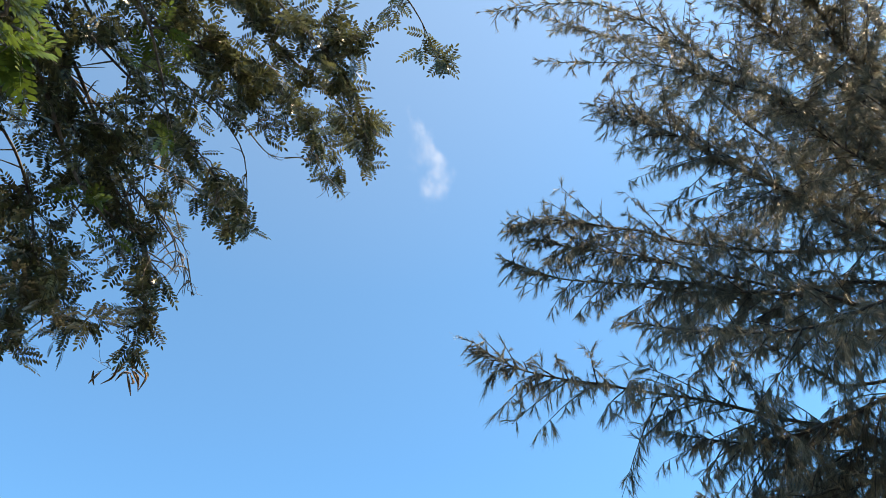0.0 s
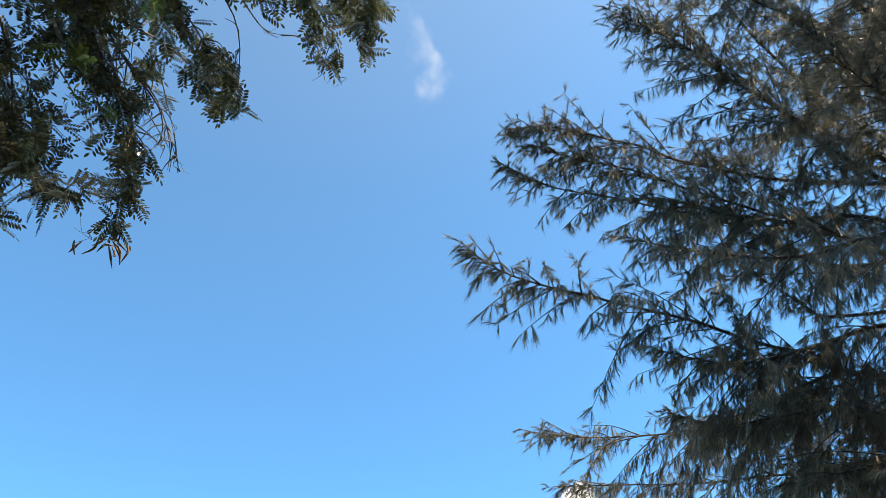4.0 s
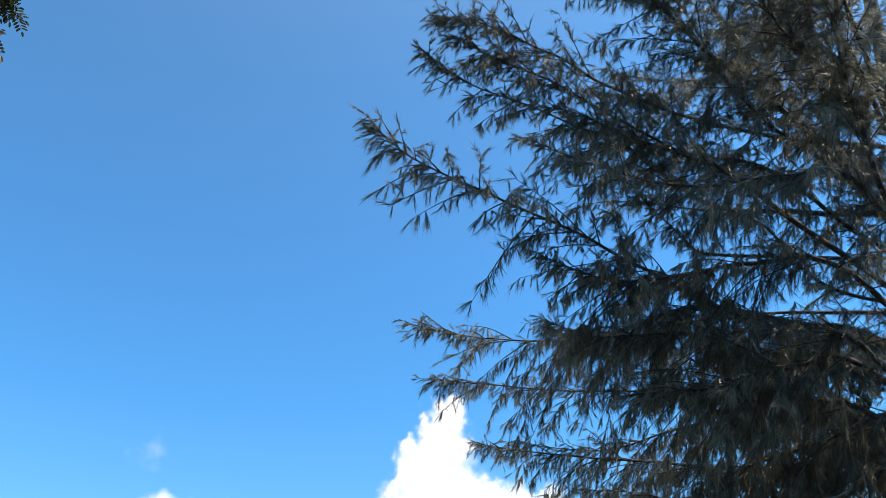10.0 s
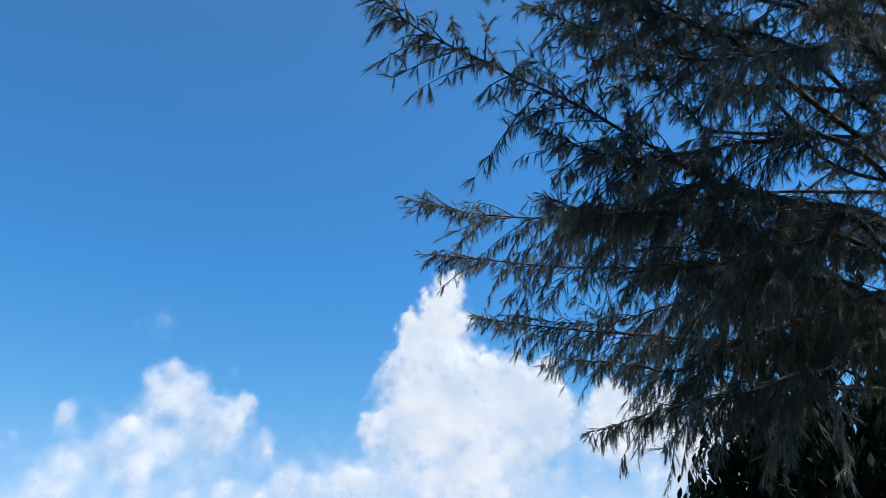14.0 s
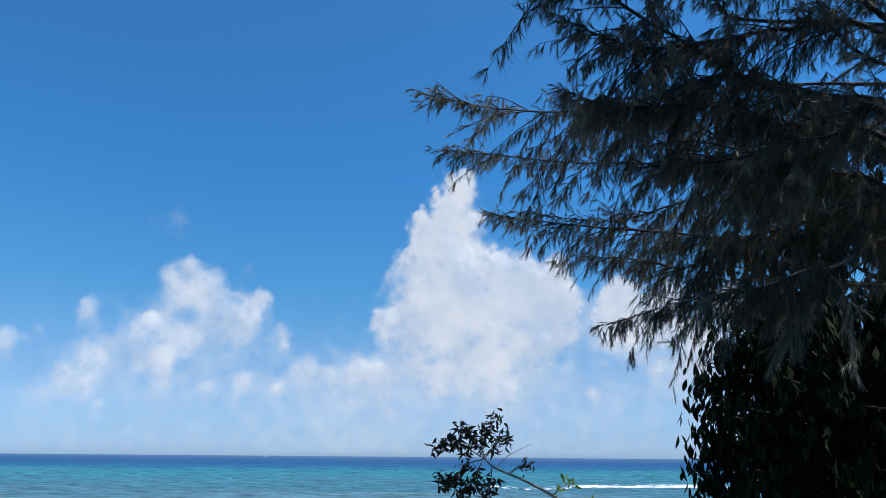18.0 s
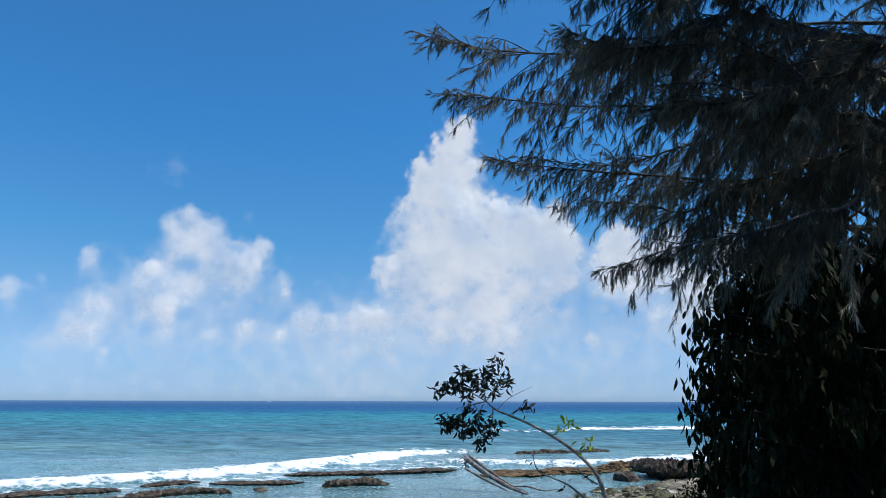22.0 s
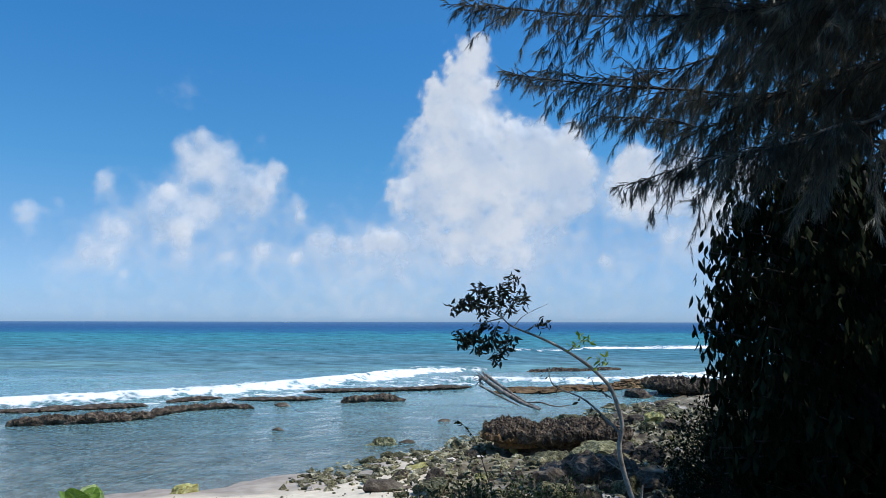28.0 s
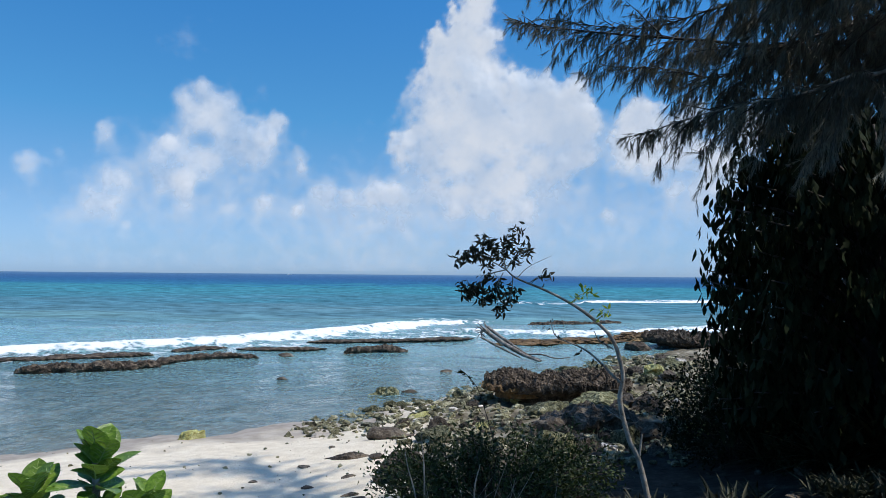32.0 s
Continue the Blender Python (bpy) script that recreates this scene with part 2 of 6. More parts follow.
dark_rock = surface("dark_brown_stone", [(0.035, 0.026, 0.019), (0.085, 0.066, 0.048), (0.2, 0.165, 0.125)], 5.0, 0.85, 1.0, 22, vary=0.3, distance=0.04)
white_stone = surface("bleached_coral_stone", [(0.36, 0.31, 0.26), (0.55, 0.5, 0.43), (0.72, 0.67, 0.6)], 7.0, 0.9, 0.5, 40, vary=0.3, distance=0.01)

# ---- ground, sea, clouds ----
SHORE_X = [-60, -20, -7.3, -5.4, -4.8, -3.0, -1.9, -0.6, 1.1, 3.4, 5.5, 9.0, 14.0, 40.0]
SHORE_Y = [5, 8.5, 11.8, 12.7, 13.4, 13.8, 14.6, 16.4, 19.0, 21.6, 24.2, 29.0, 35.0, 50.0]


def level(x, y):
    """The ground's height."""
    d = (np.interp(x, SHORE_X, SHORE_Y) - y) * 0.8
    z = np.interp(d, [-60, -25, -12, -4, 0, 3, 7, 14, 60], [-5, -1.6, -0.7, -0.28, 0, 0.27, 0.5, 0.6, 0.9])
    z = z + np.interp(y, [-20, 0, 2.5, 4.5, 6.5, 9], [1.1, 0.9, 0.75, 0.35, 0.1, 0])
    z = z + 0.35 * np.clip((x - 2.6) / 2.5, 0, 1) * np.clip((13 - y) / 5, 0, 1)
    p = np.stack([x, y, 0 * x], -1).reshape(-1, 3)
    near = np.clip(1.2 - np.hypot(x, y - 12) / 60, 0, 1)
    bumps = (fbm(p * 0.7, 3, 3).reshape(x.shape) - 0.5) * 0.16 + (fbm(p * 3.1, 3, 5).reshape(x.shape) - 0.5) * 0.05
    crag = np.clip((x + 0.2) / 1.2, 0, 1) * np.clip((y - 10.5) / 2, 0, 1) * np.clip(d / 1.5 + 0.6, 0, 1) * np.clip((12 - x) / 3, 0, 1)
    spikes = np.abs(fbm(p * 1.5, 4, 7).reshape(x.shape) - 0.5) * 2
    z = z - 0.3 * np.exp(-((x - 2.3) / 0.9) ** 2 - ((y - 15.2) / 0.55) ** 2)
    return z + bumps * near + crag * (0.1 - 0.6 * spikes) * 0.6


def steps(*spans):
    """Values with a step of its own in each span: (from, to, step)."""
    return np.unique(np.concatenate([np.append(np.arange(a, b, s), b) for a, b, s in spans]).round(4))


def sheet(name, xs, ys, height, smooth=True):
    x, y = np.meshgrid(xs, ys, indexing="ij")
    z = height(x, y)
    n, m = x.shape
    i, j = np.meshgrid(np.arange(n - 1), np.arange(m - 1), indexing="ij")
    k = i * m + j
    q = np.stack([k, k + m, k + m + 1, k + 1], -1).reshape(-1, 4)
    return raw(name, np.stack([x, y, z], -1).reshape(-1, 3), [q], smooth)


def ground_material():
    m = bpy.data.materials.new("coral_sand_and_shade_dark_soil")
    m.use_nodes = True
    n, l = m.node_tree.nodes, m.node_tree.links
    b = n["Principled BSDF"]
    co = n.new("ShaderNodeTexCoord")
    at = n.new("ShaderNodeSeparateXYZ")
    l.new(co.outputs["Object"], at.inputs[0])

    def noise_at(scale, detail=4.0):
        t = n.new("ShaderNodeTexNoise")
        t.inputs["Scale"].default_value, t.inputs["Detail"].default_value = scale, detail
        l.new(co.outputs["Object"], t.inputs["Vector"])
        return t.outputs["Fac"]

    def ramp(fac, rows):
        r = n.new("ShaderNodeValToRGB")
        e = r.color_ramp.elements
        e[0].position, e[0].color = rows[0][0], (*rows[0][1], 1)
        e[1].position, e[1].color = rows[-1][0], (*rows[-1][1], 1)
        for p, c in rows[1:-1]:
            e.new(p).color = (*c, 1)
        l.new(fac, r.inputs["Fac"])
        return r.outputs["Color"]

    def calc(op, a, b2, c2=None):
        t = n.new("ShaderNodeMath")
        t.operation = op
        for k, v in enumerate((a, b2, c2)):
            if v is None:
                continue
            if isinstance(v, (int, float)):
                t.inputs[k].default_value = v
            else:
                l.new(v, t.inputs[k])
        return t.outputs[0]

    def mix(fac, a, b2):
        t = n.new("ShaderNodeMix")
        t.data_type = "RGBA"
        l.new(fac, t.inputs["Factor"]), l.new(a, t.inputs["A"]), l.new(b2, t.inputs["B"])
        return t.outputs["Result"]

    def span(v, a, b2):
        t = n.new("ShaderNodeMapRange")
        t.interpolation_type = "SMOOTHSTEP"
        l.new(v, t.inputs["Value"])
        t.inputs["From Min"].default_value, t.inputs["From Max"].default_value = a, b2
        return t.outputs[0]

    sand = ramp(noise_at(5), [(0.3, (0.6, 0.5, 0.36)), (0.55, (0.73, 0.63, 0.475)), (0.75, (0.82, 0.73, 0.57))])
    grit = ramp(noise_at(160, 2), [(0.35, (0.5, 0.42, 0.34)), (0.6, (0.78, 0.72, 0.63))])
    tint = n.new("ShaderNodeMix")
    tint.data_type, tint.blend_type = "RGBA", "MIX"
    tint.inputs["Factor"].default_value = 0.3
    l.new(sand, tint.inputs["A"]), l.new(grit, tint.inputs["B"])
    wet = ramp(noise_at(4), [(0.3, (0.27, 0.23, 0.19)), (0.7, (0.4, 0.35, 0.3))])
    dry = mix(span(calc("MULTIPLY_ADD", noise_at(1.3), 0.10, at.outputs["Z"]), 0.08, 0.17), wet, tint.outputs["Result"])
    bed = ramp(noise_at(1.6), [(0.38, (0.09, 0.095, 0.075)), (0.5, (0.2, 0.2, 0.16)), (0.64, (0.38, 0.36, 0.3))])
    shore = mix(span(calc("MULTIPLY_ADD", noise_at(2.4), 0.12, at.outputs["Z"]), -0.10, 0.08), bed, dry)
    crags = ramp(noise_at(2.6, 8), [(0.36, (0.05, 0.04, 0.028)), (0.5, (0.16, 0.135, 0.09)), (0.66, (0.4, 0.35, 0.26))])
    # near-black soil: the shade under the trees is put into its colour
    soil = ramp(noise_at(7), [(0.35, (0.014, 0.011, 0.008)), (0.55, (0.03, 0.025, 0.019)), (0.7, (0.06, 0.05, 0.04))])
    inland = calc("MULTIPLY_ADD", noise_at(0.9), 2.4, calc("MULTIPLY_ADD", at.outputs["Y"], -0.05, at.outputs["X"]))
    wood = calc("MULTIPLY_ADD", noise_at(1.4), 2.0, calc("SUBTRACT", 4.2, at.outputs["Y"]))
    # the dark soil's edge follows where the shade ends on the stones
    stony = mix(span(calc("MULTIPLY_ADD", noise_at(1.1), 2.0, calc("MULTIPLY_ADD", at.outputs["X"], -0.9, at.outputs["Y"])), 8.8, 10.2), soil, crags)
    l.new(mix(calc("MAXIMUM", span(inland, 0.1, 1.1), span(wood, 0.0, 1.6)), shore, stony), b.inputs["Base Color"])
    b.inputs["Roughness"].default_value, b.inputs["Specular IOR Level"].default_value = 0.9, 0.2
    bp = n.new("ShaderNodeBump")
    bp.inputs["Strength"].default_value, bp.inputs["Distance"].default_value = 0.5, 0.03
    l.new(noise_at(22, 8), bp.inputs["Height"])
    l.new(bp.outputs["Normal"], b.inputs["Normal"])
    return m


gx = steps((-6000, -500, 500), (-500, -60, 40), (-60, -14, 2), (-14, 12, 0.16), (12, 60, 2), (60, 500, 40), (500, 6000, 500))
gy = steps((-6000, -500, 500), (-500, -40, 40), (-40, -2, 2), (-2, 5, 0.35), (5, 27, 0.16), (27, 70, 1.5))
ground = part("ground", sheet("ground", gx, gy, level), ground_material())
tagged(ground, "pale coral sand beach rising to soil coloured dark for shade", "ground", kind="structure")

# breaking lines of white water: rows of x, y
SURF = [
    ([(-40, 6), (-26, 15.5), (-17.5, 23.6), (-14.6, 26.0), (-12.4, 27.6), (-9.6, 29.8), (-7.4, 32.2), (-4.9, 35.2), (-0.4, 41.6), (1.0, 43.5)], 1.0, 2.9),
    ([(2.7, 74.6), (9.2, 75.2), (16.2, 77.3)], 0.5, 1.6),
    ([(15.9, 75.7), (21.2, 79.6), (26.5, 80.7), (33, 84)], 1.3, 3.6),
    ([(2.0, 37.0), (6.0, 36.4), (9.1, 36.8), (11.9, 38.3), (15.6, 40.9), (24, 46)], 0.85, 2.4),
    ([(-22, 17.5), (-14.2, 23.6), (-9.9, 27.0), (-5.2, 30.6), (1.3, 35.5)], 0.5, 3.2),
]


def off_line(x, y, line):
    """Distance to a line and which side of it: the sea's side is positive."""
    p = np.asarray(line, float)
    best, side = np.full(x.shape, 1e9), np.zeros(x.shape)
    for a, b in zip(p[:-1], p[1:]):
        v = b - a
        u = np.clip(((x - a[0]) * v[0] + (y - a[1]) * v[1]) / (v @ v), 0, 1)
        dx, dy = x - a[0] - u * v[0], y - a[1] - u * v[1]
        d = np.hypot(dx, dy)
        s = np.sign(v[0] * dy - v[1] * dx)
        side = np.where(d < best, s, side)
        best = np.minimum(d, best)
    return best * side


def froth(x, y):
    """How much foam lies on the sea, 0 to 1."""
    total = np.zeros(x.shape)
    p = np.stack([x, y, 0 * x], -1).reshape(-1, 3)
    n = (fbm(p * 0.45, 3, 31).reshape(x.shape) - 0.5) * 1.6
    for line, amount, wide in SURF:
        d = off_line(x, y, line) + n
        total = np.maximum(total, amount * np.where(d < 0, np.clip(1 + d / 0.6, 0, 1), np.clip(1.15 - d / (wide * 1.7), 0, 1)))
    return total


def swell(x, y):
    """The sea's height."""
    p = np.stack([x * 0.05, y * 0.05, 0 * x], -1).reshape(-1, 3)
    ph = fbm(p, 2, 41).reshape(x.shape) * 9
    wave = np.sin((y - 0.35 * x) * 0.62 + ph)
    amp = np.interp(y, [0, 26, 36, 60, 140, 300, 600], [0, 0, 0.07, 0.2, 0.22, 0.12, 0])
    z = amp * np.sign(wave) * np.abs(wave) ** 1.3
    q = np.stack([x * 0.9, y * 1.6, 0 * x], -1).reshape(-1, 3)
    z = z + (fbm(q, 3, 43).reshape(x.shape) - 0.5) * np.interp(y, [0, 20, 40, 80, 160], [0.03, 0.05, 0.16, 0.2, 0])
    for line, amount, wide in SURF[:4]:
        d = off_line(x, y, line)
        z = z + 0.3 * amount * np.exp(-((d - 0.7) / 0.8) ** 2)
    return z


def sea_material():
    m = bpy.data.materials.new("sea_water")
    m.use_nodes = True
    n, l = m.node_tree.nodes, m.node_tree.links
    b = n["Principled BSDF"]
    co = n.new("ShaderNodeTexCoord")
    at = n.new("ShaderNodeSeparateXYZ")
    l.new(co.outputs["Object"], at.inputs[0])

    def noise_at(scale, stretch=(1, 1, 1), detail=4.0):
        mp = n.new("ShaderNodeMapping")
        mp.inputs["Scale"].default_value = stretch
        t = n.new("ShaderNodeTexNoise")
        t.inputs["Scale"].default_value, t.inputs["Detail"].default_value = scale, detail
        l.new(co.outputs["Object"], mp.inputs[0]), l.new(mp.outputs[0], t.inputs["Vector"])
        return t.outputs["Fac"]

    def math_node(op, a, b2):
        t = n.new("ShaderNodeMath")
        t.operation = op
        for k, v in enumerate((a, b2)):
            if isinstance(v, (int, float)):
                t.inputs[k].default_value = v
            else:
                l.new(v, t.inputs[k])
        return t.outputs[0]

    # depth of the water by the distance from the reef
    far = math_node("LOGARITHM", math_node("MAXIMUM", at.outputs["Y"], 5.0), 10.0)
    patches = math_node("MULTIPLY", math_node("SUBTRACT", noise_at(0.03, (1, 3, 1), 5.0), 0.5), 0.55)
    depth = math_node("ADD", far, patches)
    ramp = n.new("ShaderNodeValToRGB")
    fit = n.new("ShaderNodeMapRange")
    fit.inputs["From Min"].default_value, fit.inputs["From Max"].default_value = 1.0, 3.2
    l.new(depth, fit.inputs["Value"]), l.new(fit.outputs[0], ramp.inputs["Fac"])
    e = ramp.color_ramp.elements
    e[0].position, e[0].color = 0.0, (0.185, 0.27, 0.262, 1)
    e[1].position, e[1].color = 1.0, (0.085, 0.17, 0.28, 1)
    for p, c in ((0.1, (0.165, 0.265, 0.275)), (0.2, (0.165, 0.31, 0.315)), (0.27, (0.15, 0.29, 0.315)), (0.33, (0.1, 0.21, 0.26)), (0.40, (0.07, 0.19, 0.25)), (0.46, (0.06, 0.21, 0.27)), (0.53, (0.05, 0.22, 0.28)), (0.6, (0.036, 0.145, 0.26)), (0.7, (0.036, 0.115, 0.245)), (0.85, (0.055, 0.13, 0.25))):
        e.new(p).color = (*c, 1)
    foam = n.new("ShaderNodeAttribute")
    foam.attribute_name = "foam"
    lace = n.new("ShaderNodeTexVoronoi")
    lace.feature = "DISTANCE_TO_EDGE"
    lace.inputs["Scale"].default_value = 2.2
    warp = n.new("ShaderNodeVectorMath")
    warp.operation = "ADD"
    wob = n.new("ShaderNodeTexNoise")
    wob.inputs["Scale"].default_value = 1.3
    l.new(co.outputs["Object"], wob.inputs["Vector"])
    l.new(co.outputs["Object"], warp.inputs[0]), l.new(wob.outputs["Color"], warp.inputs[1])
    l.new(warp.outputs[0], lace.inputs["Vector"])
    # solid where the foam is thick, a net of threads where it is thin
    net = math_node("SUBTRACT", foam.outputs["Fac"], math_node("MULTIPLY", lace.outputs["Distance"], 1.1))
    net = math_node("ADD", net, math_node("MULTIPLY", math_node("SUBTRACT", noise_at(1.4, (1, 1, 1), 8.0), 0.5), 2.4))
    net = math_node("MULTIPLY", net, math_node("MINIMUM", math_node("MULTIPLY", foam.outputs["Fac"], 3.0), 1.0))
    white = n.new("ShaderNodeMapRange")
    white.interpolation_type = "SMOOTHSTEP"
    white.inputs["From Min"].default_value, white.inputs["From Max"].default_value = 0.25, 0.8
    l.new(net, white.inputs["Value"])
    mix = n.new("ShaderNodeMix")
    mix.data_type = "RGBA"
    # light and dark sides of the wavelets are put into the water's colour
    chop = n.new("ShaderNodeMapRange")
    chop.inputs["From Min"].default_value, chop.inputs["From Max"].default_value = 0.4, 0.6
    chop.inputs["To Min"].default_value, chop.inputs["To Max"].default_value = 0.5, 1.5
    off = n.new("ShaderNodeMapRange")
    off.interpolation_type = "SMOOTHSTEP"
    off.inputs["From Min"].default_value, off.inputs["From Max"].default_value = 26.0, 52.0
    l.new(at.outputs["Y"], off.inputs["Value"])
    waves = n.new("ShaderNodeMix")
    l.new(off.outputs[0], waves.inputs["Factor"])
    l.new(noise_at(9.0, (1.15, 0.6, 1), 4.0), waves.inputs["A"]), l.new(math_node("ADD", math_node("MULTIPLY", noise_at(0.9, (0.3, 1.5, 1), 5.0), 0.45), 0.275), waves.inputs["B"])
    l.new(math_node("ADD", math_node("MULTIPLY", waves.outputs["Result"], 0.86), math_node("MULTIPLY", noise_at(1.2, (1.0, 0.6, 1), 5.0), 0.14)), chop.inputs["Value"])
    shade = n.new("ShaderNodeVectorMath")
    shade.operation = "MULTIPLY"
    l.new(ramp.outputs["Color"], shade.inputs[0]), l.new(chop.outputs[0], shade.inputs[1])
    l.new(white.outputs[0], mix.inputs["Factor"]), l.new(shade.outputs[0], mix.inputs["A"])
    mix.inputs["B"].default_value = (0.85, 0.87, 0.88, 1)
    l.new(mix.outputs["Result"], b.inputs["Base Color"])
    rough = n.new("ShaderNodeMapRange")
    rough.inputs["To Min"].default_value, rough.inputs["To Max"].default_value = 0.06, 0.8
    l.new(white.outputs[0], rough.inputs["Value"]), l.new(rough.outputs[0], b.inputs["Roughness"])
    b.inputs["IOR"].default_value = 1.33
    gloss = n.new("ShaderNodeMapRange")
    gloss.inputs["From Min"].default_value, gloss.inputs["From Max"].default_value = 22.0, 44.0
    gloss.inputs["To Min"].default_value, gloss.inputs["To Max"].default_value = 0.5, 0.0
    l.new(at.outputs["Y"], gloss.inputs["Value"]), l.new(gloss.outputs[0], b.inputs["Specular IOR Level"])
    # the lagoon is clear enough to show its bed
    clear = n.new("ShaderNodeMapRange")
    clear.interpolation_type = "SMOOTHSTEP"
    clear.inputs["From Min"].default_value, clear.inputs["From Max"].default_value = 11.0, 33.0
    clear.inputs["To Min"].default_value, clear.inputs["To Max"].default_value = 0.55, 1.0
    l.new(at.outputs["Y"], clear.inputs["Value"])
    l.new(math_node("MAXIMUM", clear.outputs[0], white.outputs[0]), b.inputs["Alpha"])
    bp = n.new("ShaderNodeBump")
    bp.inputs["Strength"].default_value, bp.inputs["Distance"].default_value = 0.8, 0.12
    ripple = math_node("ADD", noise_at(8.0, (1.15, 0.6, 1), 5.0), math_node("MULTIPLY", noise_at(0.3, (0.8, 1.2, 1), 6.0), 3.0))
    l.new(ripple, bp.inputs["Height"]), l.new(bp.outputs["Normal"], b.inputs["Normal"])
    return m


sx = steps((-6000, -600, 600), (-600, -80, 40), (-80, -30, 2.5), (-30, 36, 0.45), (36, 90, 2.5), (90, 600, 40), (600, 6000, 600))
sy = steps((4, 24, 0.6), (24, 56, 0.25), (56, 100, 0.5), (100, 180, 1.2), (180, 600, 8), (600, 6200, 200))
sea_mesh = sheet("sea", sx, sy, swell)
gxx, gyy = np.meshgrid(sx, sy, indexing="ij")
sea_mesh.attributes.new("foam", "FLOAT", "POINT").data.foreach_set("value", froth(gxx, gyy).astype(np.float32).ravel())
sea = part("water", sea_mesh, sea_material())
tagged(sea, "turquoise tropical sea with white breaking waves over a reef", "sea", kind="structure")


def cloud_material():
    m = bpy.data.materials.new("cloud")
    m.use_nodes = True
    n, l = m.node_tree.nodes, m.node_tree.links
    n.remove(n["Principled BSDF"])
    out = n["Material Output"]
    thick = n.new("ShaderNodeAttribute")
    thick.attribute_name = "thickness"
    co = n.new("ShaderNodeTexCoord")
    fine = n.new("ShaderNodeTexNoise")
    fine.inputs["Scale"].default_value, fine.inputs["Detail"].default_value = 0.011, 5.0
    fine.inputs["Roughness"].default_value = 0.5
    l.new(co.outputs["Object"], fine.inputs["Vector"])
    add = n.new("ShaderNodeMath")
    add.operation = "MULTIPLY_ADD"
    l.new(fine.outputs["Fac"], add.inputs[0])
    add.inputs[1].default_value = 0.6
    l.new(thick.outputs["Fac"], add.inputs[2])
    edge = n.new("ShaderNodeMapRange")
    edge.interpolation_type = "SMOOTHSTEP"
    edge.inputs["From Min"].default_value, edge.inputs["From Max"].default_value = 0.36, 1.25
    l.new(add.outputs[0], edge.inputs["Value"])
    body = n.new("ShaderNodeBsdfDiffuse")
    body.inputs["Color"].default_value = (0.26, 0.26, 0.26, 1)
    glow = n.new("ShaderNodeEmission")
    # the glow stands for sunlight in the cloud, bright and shaded billows in its colour
    lumps = n.new("ShaderNodeTexNoise")
    lumps.inputs["Scale"].default_value, lumps.inputs["Detail"].default_value = 0.0045, 4.0
    l.new(co.outputs["Object"], lumps.inputs["Vector"])
    billow_shade = n.new("ShaderNodeValToRGB")
    billow_shade.color_ramp.elements[0].position, billow_shade.color_ramp.elements[0].color = 0.38, (0.71, 0.82, 0.98, 1)
    billow_shade.color_ramp.elements[1].position, billow_shade.color_ramp.elements[1].color = 0.62, (0.98, 1.02, 1.08, 1)
    l.new(lumps.outputs["Fac"], billow_shade.inputs["Fac"]), l.new(billow_shade.outputs["Color"], glow.inputs["Color"])
    glow.inputs["Strength"].default_value = 0.6
    both = n.new("ShaderNodeAddShader")
    l.new(body.outputs[0], both.inputs[0]), l.new(glow.outputs[0], both.inputs[1])
    clear = n.new("ShaderNodeBsdfTransparent")
    mix = n.new("ShaderNodeMixShader")
    l.new(edge.outputs[0], mix.inputs[0]), l.new(clear.outputs[0], mix.inputs[1]), l.new(both.outputs[0], mix.inputs[2])
    l.new(mix.outputs[0], out.inputs["Surface"])
    return m


cloud_mat = cloud_material()


